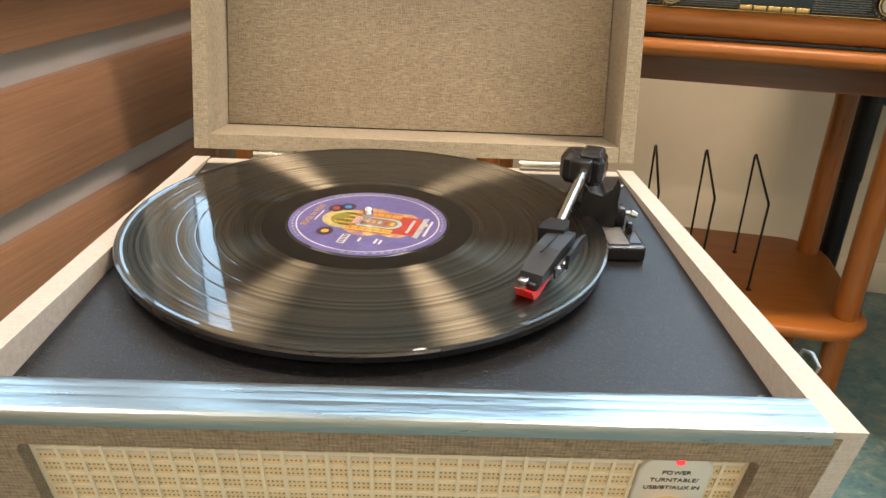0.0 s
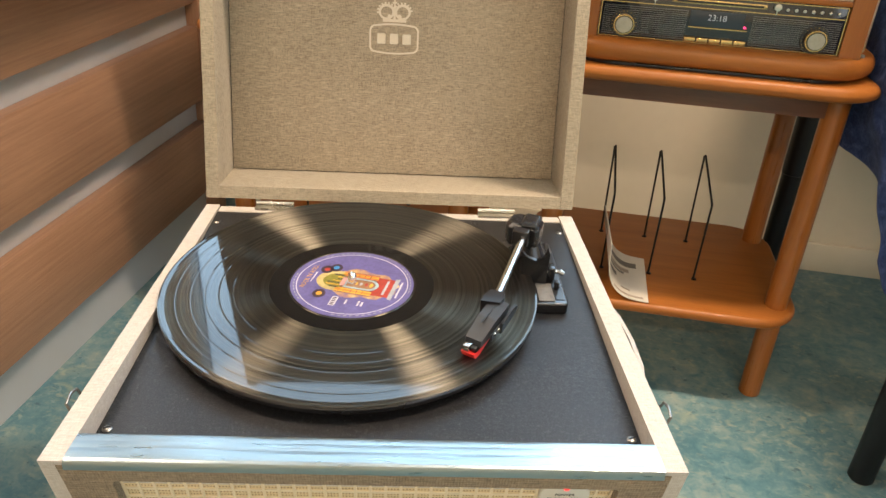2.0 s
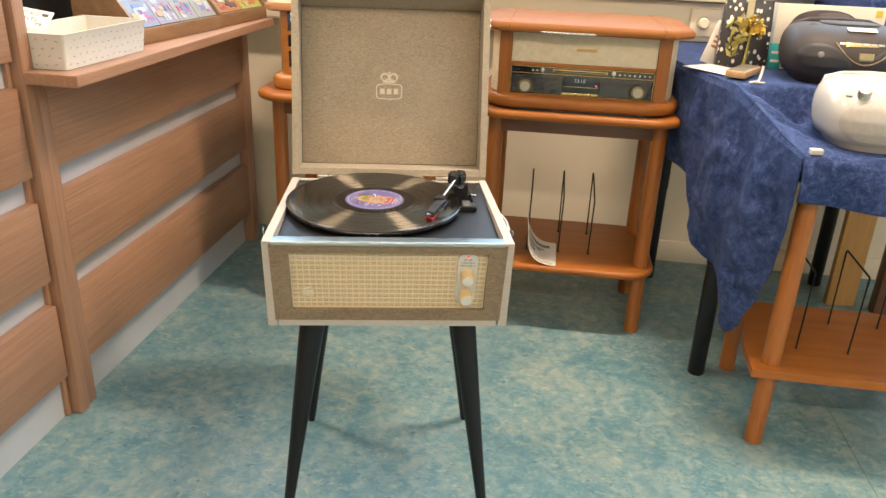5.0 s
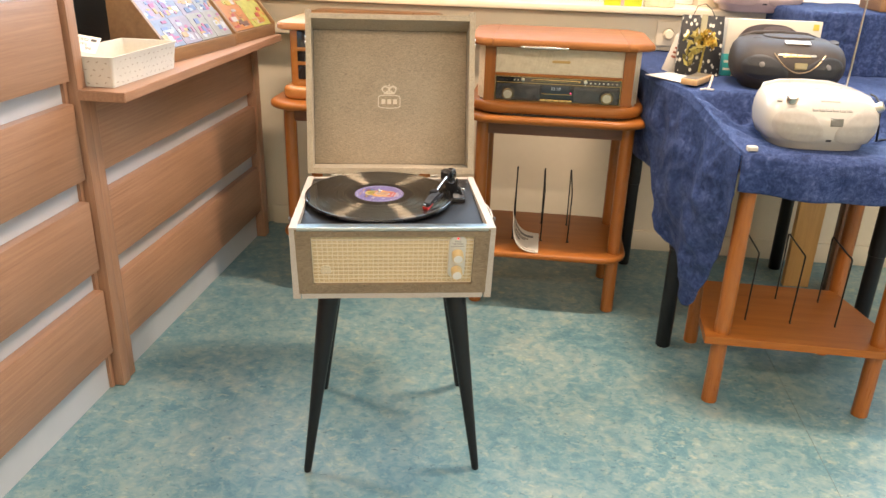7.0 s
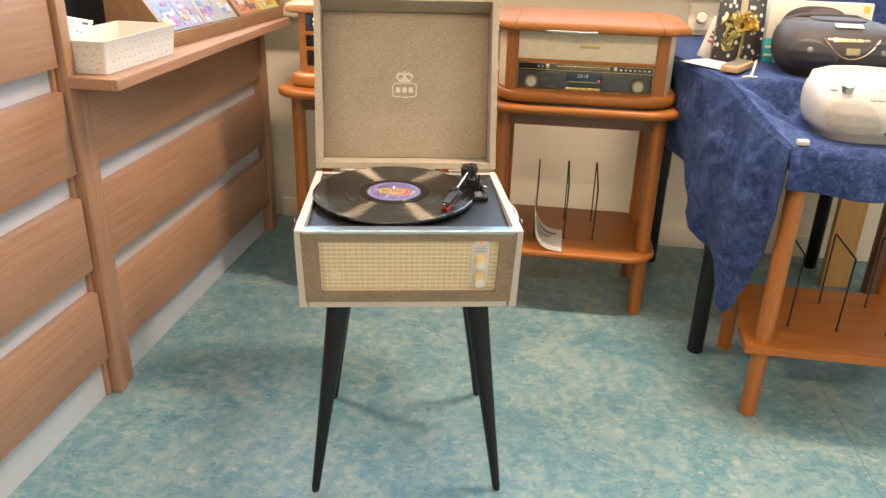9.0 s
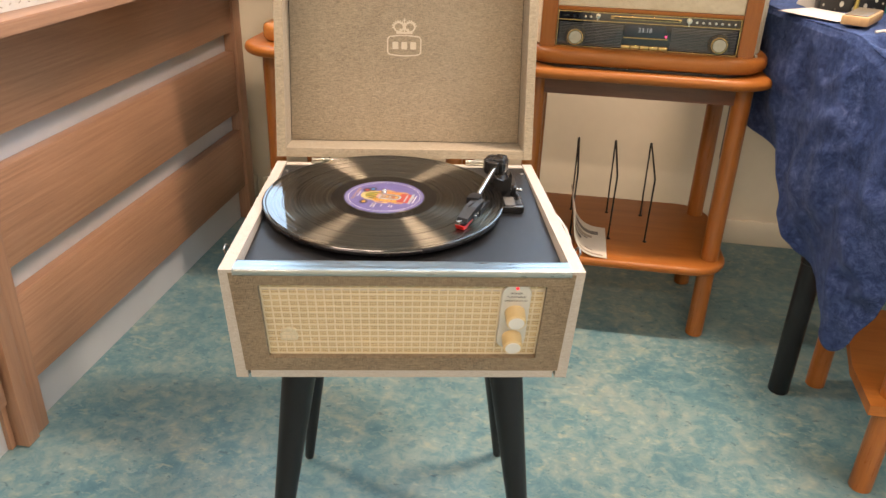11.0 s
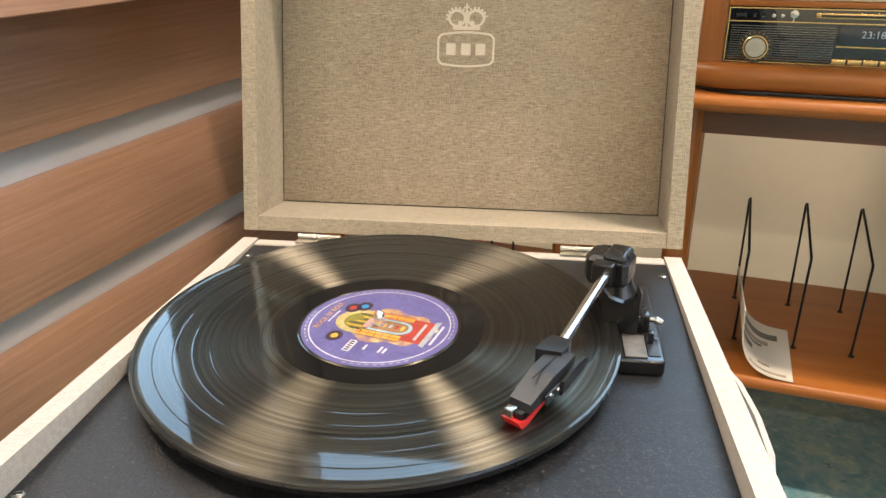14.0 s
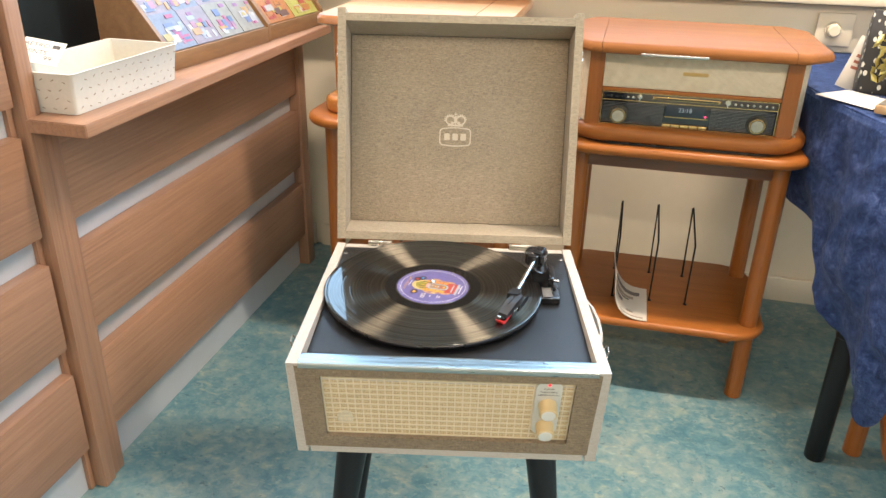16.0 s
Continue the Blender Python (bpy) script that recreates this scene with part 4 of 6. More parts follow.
printed("print_shape", [(x, -y - 0.004) for x, y in arch(0.0060, -0.008, 0.0095)], Z3, ink("brown_print", (0.30, 0.16, 0.08)))
printed("print_shape", arch(0.0150, 0.0085, 0.0150), Z1, ink("straw_print", (0.50, 0.40, 0.16)))
printed("print_shape", arch(0.0105, 0.0085, 0.0140), Z2, OLIVE_INK)
printed("print_shape", rect(-0.0062, 0.0062, 0.0055, 0.0095), Z3, ink("pink_print", (0.55, 0.30, 0.28)))
for cx, cy, mat_in in ((0.0185, 0.020, BLUE_INK), (0.0140, 0.0265, RED_INK), (-0.0225, 0.0205, GOLD_INK)):
    printed("print_disc", ring_pts(cx, cy, 0.0062, 0.0052), Z3, DARK_INK)
    printed("print_disc", ring_pts(cx, cy, 0.0028, 0.0024), Z4, mat_in)
letters("lettering", "ROCK 'N' ROLL", 0.0052, 0.00003, GOLD_INK, label, AX @ pose(0, 0.0368, Z2))
printed("print_bar", rect(-0.008, 0.008, 0.0325, 0.0335), Z2, WHITE_INK)
printed("print_bar", rect(-0.0360, -0.0230, 0.0035, 0.0085), Z2, WHITE_INK)
for i in range(5):
    printed("print_mark", rect(-0.0350 + i * 0.0024, -0.0336 + i * 0.0024, 0.0045, 0.0075), Z3, DARK_INK)
printed("print_bar", rect(-0.0310, -0.0250, -0.0045, -0.0030), Z2, WHITE_INK)
printed("print_bar", rect(-0.0310, -0.0240, -0.0145, -0.0130), Z2, WHITE_INK)
printed("print_bar", rect(-0.0310, -0.0250, -0.0175, -0.0160), Z2, WHITE_INK)
printed("print_bar", rect(-0.012, 0.012, -0.0400, -0.0385), Z2, WHITE_INK)

# ---- wooden record stands by the window wall ----
# local axes of a stand: x along the wall, y towards it, origin on the floor below the middle of its front legs


def stand(m, label, lx=0.2070, depth=0.255, up=0.0, square=False, wires=(-0.101, -0.013, 0.070), hx=0.245, wire_rise=0.031):
    st = thing("record_stand", m, label, "side table", "wooden record stands")
    for x in (-lx, lx):
        for y in (0.0, depth):
            bm = lathe(nb(), [(0, 0), (0.0175, 0), (0.0192, 0.002), (0.0192, 0.590 + up), (0, 0.590 + up)], 28, pose(x, y, 0))
            part("leg", bm, CHERRY_UP, st)
    bm = nb()
    if square:
        prism(bm, [(-0.226, -0.036), (0.226, -0.036), (0.221, 0.080), (0.172, 0.300), (-0.172, 0.300), (-0.221, 0.080)], 0.180, 0.199)
        bevelled(bm, 0.005, 3)
        part("shelf", bm, CHERRY, st)
        part("tabletop", slab(nb(), 0.208, 0.163, 0.03, 0.5905 + up, 0.6135 + up, 0.0112, 0, 0.142, 8), CHERRY, st)
    else:
        part("shelf", slab(bm, hx, 0.190, 0.082, 0.177, 0.197, 0.009, 0, 0.1275), CHERRY, st)
        part("tabletop", slab(nb(), hx + 0.016, 0.207, 0.088, 0.5905, 0.6135, 0.0112, 0, 0.1225, 10), CHERRY, st)
    for y in (0.0, depth):
        part("apron", box(nb(), -lx + 0.016, lx - 0.016, y - 0.010, y + 0.008, 0.546 + up, 0.590 + up, 0.001), DARKWOOD, st, "dark brown apron board")
    for x in (-lx, lx):
        part("apron", box(nb(), x - 0.009, x + 0.009, 0.018, depth - 0.018, 0.546 + up, 0.590 + up, 0.001), DARKWOOD, st, "dark brown apron board")
    w0, w1 = (0.055, 0.209) if not square else (0.075, 0.216)
    for x in wires:
        pts = [(x - 0.001, w0, 0.190), (x + 0.001, w0, 0.3785 - wire_rise), (x + 0.0012, w0 + 0.003, 0.382 - wire_rise), (x, w1 - 0.003, 0.3865), (x - 0.0012, w1, 0.384), (x, w1, 0.190)]
        wire = part("divider_wire", tube(nb(), pts, 0.0021, 8), BLACKLEG, st, "black bent wire divider")
        for y in (w0, w1):
            bm = lathe(nb(), [(0, 0.1952), (0.0052, 0.1952), (0.0045, 0.1985), (0, 0.2)], 12, pose(x, y, 0))
            part("ferrule", bm, BLACKLEG, wire)
    return st


stand(ROOM @ pose(0.294, 0.925, 0), "cherry stained wooden stand with a shelf of wire record dividers")
stand(ROOM @ pose(-0.290, 0.935, 0), "cherry stained wooden stand carrying an orange wooden radio")
stand(ROOM @ pose(0.9110, 0.4610, 0, 0, 0, -0.6), "cherry stained wooden stand half hidden under blue velvet", 0.1815, 0.308, 0.036, True, (-0.110, -0.002, 0.106), wire_rise=0.0)

# magazine leaning in the first divider
PAPER = plain("magazine_paper", (0.60, 0.56, 0.48), 0.5, 0, 0.05, 60)
MAGM = ROOM @ pose(0.3165, 0.925, 0)
mag = thing("magazine", MAGM, "curled white magazine slumped on the wooden shelf", "magazine")
LINE = [(-0.1225, 0.304, 0), (-0.1215, 0.275, 0), (-0.1180, 0.248, 0), (-0.1095, 0.226, 0), (-0.0960, 0.211, 0), (-0.0780, 0.2025, 0), (-0.0600, 0.1995, 0), (-0.0420, 0.1985, 0)]
V0, V1 = -0.056, 0.105


def curve_at(tab, a):
    """A smooth place on a curve of stations."""
    x = max(0.0, min(1.0, a)) * (len(tab) - 1)
    i = min(int(x), len(tab) - 2)
    f = x - i
    p0, p1, p2, p3 = (Vector(tab[max(0, min(len(tab) - 1, i + d))]) for d in (-1, 0, 1, 2))
    return 0.5 * (2 * p1 + (p2 - p0) * f + (2 * p0 - 5 * p1 + 4 * p2 - p3) * f * f + (3 * p1 - p0 - 3 * p2 + p3) * f ** 3)


def on_page(s_, y, lift):
    """A place on the curled page: s_ from its standing edge to its lying one, y along the shelf's depth."""
    p, d = curve_at(LINE, s_), curve_at(LINE, s_ + 0.01) - curve_at(LINE, s_ - 0.01)
    n = Vector((-d.y, d.x)).normalized()
    curl = 0.010 * max(0.0, 1 - s_ * 2.2) * (y - V0) / (V1 - V0)
    return Vector((p.x + n.x * lift - curl, y, p.y + n.y * lift))


def page(s0, s1, y0, y1, low, high, bow=0.0, n=14):
    rings = []
    for i in range(n + 1):
        t = s0 + (s1 - s0) * i / n
        w = bow * math.sin(i / n * 2.4)
        rings.append([on_page(t, y0 - w, low), on_page(t, y1 - w, low), on_page(t, y1 - w, high), on_page(t, y0 - w, high)])
    return loft(nb(), rings)


part("paper_block", page(0, 1, V0, V1, 0.0, 0.0012, 0, 24), PAPER, mag, "", 60)
part("cover", page(0.0, 0.99, V0 + 0.0015, V1 - 0.001, 0.0014, 0.0019, 0, 24), PAPER, mag, "", 60)
GREY_INK, TAN_INK = ink("grey_picture", (0.15, 0.135, 0.12)), ink("tan_picture", (0.40, 0.33, 0.26))
for s0, s1, y0, y1, mt, bow in ((0.30, 0.86, 0.066, 0.084, GREY_INK, 0.012), (0.28, 0.74, 0.040, 0.052, TAN_INK, 0.010), (0.34, 0.66, 0.028, 0.034, GREY_INK, 0.008), (0.30, 0.52, 0.000, 0.014, GREY_INK, 0.006),
                                (0.60, 0.74, -0.032, -0.027, TAN_INK, 0.0), (0.46, 0.92, -0.050, -0.044, TAN_INK, 0.0), (0.06, 0.24, 0.020, 0.080, TAN_INK, 0.0)):
    part("picture", page(s0, s1, y0, y1, 0.0020, 0.0023, bow), mt, mag, "", 60)

# ---- the retro music centre on the first stand ----
RM = ROOM @ pose(0.2905, 0.878, 0.6135) @ Matrix.Scale(1.02, 4, (1, 0, 0))     # y = 0: the front panel
radio = thing("music_centre", RM, "retro cherry wood music centre with cream panels and black dial", "music centre")
bm = slab(nb(), 0.214, 0.165, 0.075, 0.0, 0.005, 0.001, 0, 0.145)
part("foot_plate", bm, BLACK, radio)
bm = slab(nb(), 0.2400, 0.186, 0.090, 0.0048, 0.0375, 0.014, 0, 0.158, 10)
part("plinth", bm, CHERRY, radio)
mesh_n = Nodes("cream_speaker_cloth")
mc = mesh_n.n("TexCoord")
ms = mesh_n.n("SeparateXYZ")
mesh_n.l(mc.outputs["Object"], ms.inputs[0])
run = mesh_n.math("ADD", ms.outputs["X"], ms.outputs["Y"])
da = mesh_n.math("SINE", mesh_n.math("MULTIPLY", mesh_n.math("ADD", run, ms.outputs["Z"]), 1500.0))
db = mesh_n.math("SINE", mesh_n.math("MULTIPLY", mesh_n.math("SUBTRACT", run, ms.outputs["Z"]), 1500.0))
knit = mesh_n.math("ADD", mesh_n.math("MULTIPLY", mesh_n.math("MULTIPLY", da, db), 0.35), mesh_n.math("ADD", mesh_n.math("MULTIPLY", mesh_n.noise(mesh_n.coord(), 60.0, 3), 0.4), 0.3))
mesh_n.set(Base_Color=mesh_n.ramp(knit, [(0.25, (0.42, 0.34, 0.20)), (0.55, (0.66, 0.57, 0.40)), (0.80, (0.76, 0.68, 0.51))]), Roughness=0.6)
mesh_n.bump(knit, 0.5, 0.001)
CREAM_MESH = mesh_n.m
bm = prism(nb(), [(-0.169, 0.004), (0.169, 0.004), (0.2155, 0.05), (0.2155, 0.275), (-0.2155, 0.275), (-0.2155, 0.05)], 0.036, 0.190)
part("body", bm, CREAM_MESH, radio, "cream speaker cloth sides")
for s in (-1, 1):
    bm = prism(nb(), [(s * 0.170, -0.006), (s * 0.199, -0.006), (s * 0.199, 0.022), (s * 0.170, 0.022)], 0.037, 0.189)
    part("pillar", bevelled(bm, 0.002), CHERRY_UP, radio)
    bm = loft(nb(), [[Vector((s * x, y, z)) for x, y in ((0.200, 0.004), (0.218, 0.042), (0.214, 0.046), (0.196, 0.008))] for z in (0.040, 0.186)])
    part("side_grille", bm, CREAM_MESH, radio, "cream speaker cloth")
    bm = lathe(nb(), [(0, 0), (0.003, 0), (0.003, 0.004), (0, 0.005)], 10, pose(s * 0.207, 0.010, 0.037))
    part("peg", bm, NICKEL, radio)
bm = box(nb(), -0.1695, 0.1695, -0.002, 0.012, 0.115, 0.189, 0.001)
part("front_cloth", bm, CREAM_MESH, radio, "cream speaker cloth")
bm = slab(nb(), 0.024, 0.0035, 0.002, 0, 0.0012, 0.0004, 0, 0, 3, pose(0.005, -0.0020, 0.150, 90))
part("nameplate", bm, plain("brass", (0.50, 0.33, 0.13), 0.35, 0.8, 0.1), radio)
bm = box(nb(), -0.1695, 0.1695, -0.006, 0.012, 0.1075, 0.1145, 0.001)
part("moulding", bm, CHERRY, radio)
GLOSSBLACK = plain("gloss_black", (0.012, 0.013, 0.015), 0.09, 0, 0.2, coat=0.6)
bm = box(nb(), -0.1695, 0.1695, -0.001, 0.010, 0.0378, 0.107, 0.0008)
dial = part("dial_panel", bm, GLOSSBLACK, radio, "glossy black dial panel")
RIB = plain("grey_rib", (0.16, 0.155, 0.145), 0.3, 0.3, 0.1)
for k in range(15):
    z = 0.0425 + k * 0.0029
    for x0, x1 in ((-0.164, -0.045), (0.045, 0.164)):
        part("rib", box(nb(), x0, x1, -0.0017, -0.0009, z, z + 0.0008), RIB, dial)
GOLD = plain("gold_trim", (0.62, 0.44, 0.18), 0.25, 0.9, 0.06)
for z in (0.0885, 0.1045):
    part("gold_line", box(nb(), -0.168, 0.168, -0.0022, -0.0008, z, z + 0.0014), GOLD, dial)
part("slot_cover", box(nb(), -0.070, 0.060, -0.0024, -0.0008, 0.0945, 0.1010, 0.0004), GOLD, dial)
for x0, x1 in ((-0.1685, -0.1670), (0.1670, 0.1685)):
    part("gold_line", box(nb(), x0, x1, -0.0022, -0.0008, 0.0390, 0.1058), GOLD, dial)
part("gold_line", box(nb(), -0.1665, 0.1665, -0.0022, -0.0008, 0.0385, 0.0396), GOLD, dial)
part("slot", box(nb(), -0.064, 0.055, -0.0028, -0.0020, 0.0962, 0.0990), BLACK, dial)
part("usb_port", box(nb(), -0.160, -0.148, -0.0018, -0.0008, 0.0945, 0.0985), BLACK, dial)
for x in (-0.138, -0.128):
    part("socket", lathe(nb(), [(0, 0.0008), (0.0024, 0.0008), (0.0022, 0.0022), (0.0012, 0.0018), (0, 0.0018)], 14, pose(x, 0, 0.0965, 90)), BLACK, dial)
for x in (-0.117, -0.107):
    part("button", lathe(nb(), [(0, 0.0008), (0.0026, 0.0008), (0.0024, 0.0030), (0, 0.0034)], 14, pose(x, 0, 0.0965, 90)), NICKEL, dial)
for k in range(7):
    part("button", lathe(nb(), [(0, 0.0008), (0.0024, 0.0008), (0.0022, 0.0026), (0, 0.003)], 14, pose(0.088 + 0.0115 * k, 0, 0.0965, 90)), NICKEL, dial)
for x in (-0.094, 0.074):
    bm = lathe(nb(), [(0, 0.0008), (0.0052, 0.0008), (0.0048, 0.0048), (0, 0.0055)], 18, pose(x, 0, 0.0990, 90))
    box(bm, x - 0.0006, x + 0.0006, -0.003, -0.001, 0.0885, 0.0955)
    part("light_knob", bm, NICKEL, dial)
KNOB_METAL = plain("dark_knob_metal", (0.10, 0.09, 0.07), 0.35, 0.8, 0.1, 80)
KNOB_FACE = plain("spun_metal", (0.46, 0.43, 0.35), 0.42, 0.9, 0.15, 160)
for x in (-0.1330, 0.1330):
    bm = lathe(nb(), [(0, 0.0008), (0.0205, 0.0008), (0.0200, 0.0022), (0.0150, 0.0024), (0, 0.0024)], 36, pose(x, 0, 0.0585, 90))
    ring = part("dial_ring", bm, GREYBLACK, dial)
    bm = lathe(nb(), [(0, 0.0024), (0.0145, 0.0024), (0.0140, 0.0120), (0.0128, 0.0142), (0.0105, 0.0138), (0, 0.0138)], 36, pose(x, 0, 0.0585, 90))
    part("tuning_knob", bm, KNOB_METAL, dial, "brushed metal tuning knob")
    part("knob_face", lathe(nb(), [(0, 0.0139), (0.0118, 0.0139), (0.0115, 0.0145), (0, 0.0146)], 32, pose(x, 0, 0.0585, 90)), KNOB_FACE, dial)
    part("knob_rim", lathe(nb(), [(0.0118, 0.0120), (0.0150, 0.0120), (0.0150, 0.0128), (0.0146, 0.0132), (0.0128, 0.0133)], 32, pose(x, 0, 0.0585, 90)), GOLD, dial)
    for k in range(20):
        a = math.tau * (k + 0.5) / 20
        part("tick", box(nb(), -0.0004, 0.0004, 0.0160, 0.0185, 0.0022, 0.0027, 0, 2, pose(x, 0, 0.0585, 90) @ pose(0, 0, 0, 0, 0, math.degrees(a))), GOLD, ring)
part("display", box(nb(), -0.042, 0.034, -0.0026, -0.0008, 0.0630, 0.0860, 0.0006), plain("display_glass", (0.03, 0.04, 0.05), 0.08, 0, 0.1), dial, "dark glass clock display")
LED = Nodes("display_digits").set(Base_Color=(0.3, 0.35, 0.4), Emission_Color=(0.6, 0.75, 0.9), Emission_Strength=0.05).m
letters("digits", "23:18", 0.012, 0.0001, LED, dial, pose(-0.004, -0.0029, 0.0765, 90))
part("gold_line", box(nb(), -0.042, 0.040, -0.0030, -0.0022, 0.0610, 0.0626), GOLD, dial)
part("standby_lamp", lathe(nb(), [(0, 0.001), (0.0019, 0.001), (0.0016, 0.003), (0, 0.0034)], 14, pose(0.0360, 0, 0.0665, 90)), Nodes("pink_lamp").set(Base_Color=(0.8, 0.05, 0.15), Emission_Color=(1, 0.06, 0.2), Emission_Strength=1.8).m, dial, "glowing red standby lamp")
for k in range(5):
    part("key", box(nb(), -0.045 + k * 0.0175, -0.0290 + k * 0.0175, -0.005, -0.0008, 0.0405, 0.0470, 0.0008), GOLD, dial, "gold key")


def lid_plan(g):
    return [(-0.196 + g, -0.055 + g), (0.196 - g, -0.055 + g), (0.245 - g, -0.006 + g * 0.4), (0.245 - g, 0.235 - g * 0.4), (0.208 - g, 0.295 - g), (-0.208 + g, 0.295 - g), (-0.245 + g, 0.235 - g * 0.4), (-0.245 + g, -0.006 + g * 0.4)]


def clip_plan(plan, x0, x1):
    """The part of a plan between two upright cuts."""
    def cut(pts, keep, at):
        out = []
        for a, b in zip(pts, pts[1:] + pts[:1]):
            if keep(a[0]):
                out.append(a)
            if keep(a[0]) != keep(b[0]):
                f = (at - a[0]) / (b[0] - a[0])
                out.append((at, a[1] + f * (b[1] - a[1])))
        return out
    return cut(cut(plan, lambda x: x >= x0, x0), lambda x: x <= x1, x1)


for x0, x1 in ((-0.3, -0.1775), (-0.1765, 0.172), (0.173, 0.3)):
    rings = []
    for g, z in ((0.010, 0.189), (0.002, 0.192), (0.0, 0.197), (0.001, 0.204), (0.005, 0.2095), (0.0085, 0.2115)):
        rings.append([Vector((x, y, z)) for x, y in clip_plan(lid_plan(g), x0, x1)])
    part("top_board", loft(nb(), rings), TOPWOOD, radio)
part("lid_grip", box(nb(), -0.105, 0.020, -0.0570, -0.050, 0.1895, 0.1955, 0.002), STEEL, radio)

# ---- the orange radio on the other stand ----
OM = ROOM @ pose(-0.300, 0.880, 0.6135)
oradio = thing("wooden_radio", OM, "orange lacquered wooden radio with black slatted grille", "radio")
bm = slab(nb(), 0.206, 0.175, 0.045, 0.0, 0.038, 0.012, -0.006, 0.195, 8)
part("plinth", bm, ORANGE_WOOD, oradio)
bm = slab(nb(), 0.196, 0.150, 0.045, 0.036, 0.200, 0.003, 0, 0.195, 8)
part("body", bm, ORANGE_WOOD, oradio)
for k in range(5):
    x = -0.135 + k * 0.068
    part("grille_opening", box(nb(), x - 0.027, x + 0.027, 0.040, 0.050, 0.058, 0.196, 0.003), GLOSSBLACK, oradio, "black slatted opening")
    for z in (0.100, 0.140):
        part("bar", box(nb(), x - 0.028, x + 0.028, 0.036, 0.046, z, z + 0.010, 0.001), ORANGE_WOOD, oradio)
for x in (-0.196,):
    for z in (0.050, 0.185):
        part("peg", lathe(nb(), [(0, 0), (0.0045, 0), (0.004, 0.004), (0, 0.005)], 12, pose(x, 0.150, z, 0, -90, 0)), NICKEL, oradio)
bm = nb()
for x0, x1 in ((-0.3, 0.118), (0.120, 0.3)):
    rings = [[Vector((x, y, z)) for x, y in clip_plan(rounded(0.213 - g, 0.235 - g, 0.03, 6, -0.004, 0.245), x0, x1)] for g, z in ((0.006, 0.199), (0, 0.203), (0, 0.214), (0.004, 0.220))]
    part("top_board", loft(nb(), rings), plain("glossy_orange_top", (0.36, 0.15, 0.05), 0.13, 0, 0.12, 20, 0, 0.6), oradio, "glossy lacquered top")
bm.free()

# ---- the draped table with radios ----
TABLE_TURN = 6.2
table = thing("display_table", ROOM @ pose(0.887, 1.054, 0, 0, 0, TABLE_TURN), "small table on black legs under blue velvet cloth", "table")
for x, y in ((-0.271, -0.294), (0.271, -0.294), (-0.271, 0.294), (0.271, 0.294)):
    bm = lathe(nb(), [(0, 0), (0.0185, 0), (0.0205, 0.003), (0.0210, 0.30), (0.0228, 0.302), (0.0228, 0.700), (0, 0.700)], 24, pose(x, y, 0))
    part("leg", bm, BLACKLEG, table, "round black leg")
part("tabletop", box(nb(), -0.300, 0.300, -0.318, 0.318, 0.700, 0.727, 0.003), BLACKLEG, table)

cloth = thing("velvet_cloth", ROOM, "crumpled blue velvet cloth draped over table and stand", "cloth")


def interp(table_, x):
    for (a, p), (b, q) in zip(table_, table_[1:]):
        if x <= b:
            f = (x - a) / (b - a)
            return p + (q - p) * max(0, min(1, f))
    return table_[-1][1]


def turned(p):
    """The cloth turns with the table behind its front edge and follows the stand before it."""
    k = math.tan(radians(TABLE_TURN))
    near = max(0.0, min(1.0, (p.y - 0.45) / (TE_V - 0.45)))
    return Vector((p.x - k * max(0.0, p.y - TE_V), p.y + k * (p.x - TE_U) * near * near * (3 - 2 * near), p.z))


def sheet(name, nu, nv, fn, label=""):
    bm = nb()
    vs = [[bm.verts.new(turned(fn(i / nu, j / nv))) for j in range(nv + 1)] for i in range(nu + 1)]
    for i in range(nu):
        for j in range(nv):
            bm.faces.new((vs[i][j], vs[i + 1][j], vs[i + 1][j + 1], vs[i][j + 1]))
    ob = part(name, bm, VELVET, cloth, label, 180)
    md = ob.modifiers.new("thickness", "SOLIDIFY")
    md.thickness, md.offset = 0.0025, 1.0
    return ob


def wrinkle(p, s=1.0):
    n = noise.noise(p * 9) * 0.0045 + noise.noise(p * 23 + Vector((5, 0, 0))) * 0.002
    return n * s


TE_U, TE_V, TZ = 0.612, 0.692, 0.731
# upper edge of the hanging part: along the table's side, round its corner, then straight to the front corner of the stand
EDGE = [(TE_U - 0.030, 1.42, TZ), (TE_U - 0.045, 1.20, TZ), (TE_U - 0.050, 1.0, TZ), (TE_U - 0.034, 0.86, TZ), (TE_U - 0.012, 0.76, TZ), (TE_U + 0.001, 0.705, TZ), (0.626, 0.655, 0.718), (0.641, 0.610, 0.704), (0.655, 0.558, 0.689), (0.672, 0.495, 0.671), (0.690, 0.421, 0.655)]
HEM = [(0.596, 1.42, 0.515), (0.592, 1.20, 0.505), (0.588, 1.0, 0.488), (0.592, 0.875, 0.455), (0.596, 0.80, 0.385), (0.612, 0.735, 0.332), (0.632, 0.670, 0.290), (0.652, 0.605, 0.247), (0.670, 0.550, 0.222), (0.692, 0.468, 0.425), (0.692, 0.417, 0.562)]


def crease(p):
    """Sharp ridges between soft hollows, as in crumpled velvet."""
    # most of them run slanting down from the corner of the table
    s_, w = p.y * 0.55 + p.z * 0.83, p.y * 0.83 - p.z * 0.55
    n = noise.noise(Vector((p.x * 5, s_ * 5.0, w * 11)))
    m = noise.noise(Vector((p.x * 9 + 3, s_ * 19, w * 12 + 4.0)))
    return (0.5 - (n * n + 0.004) ** 0.5 * 1.6) * 0.014 + (0.5 - (m * m + 0.006) ** 0.5 * 1.6) * 0.008


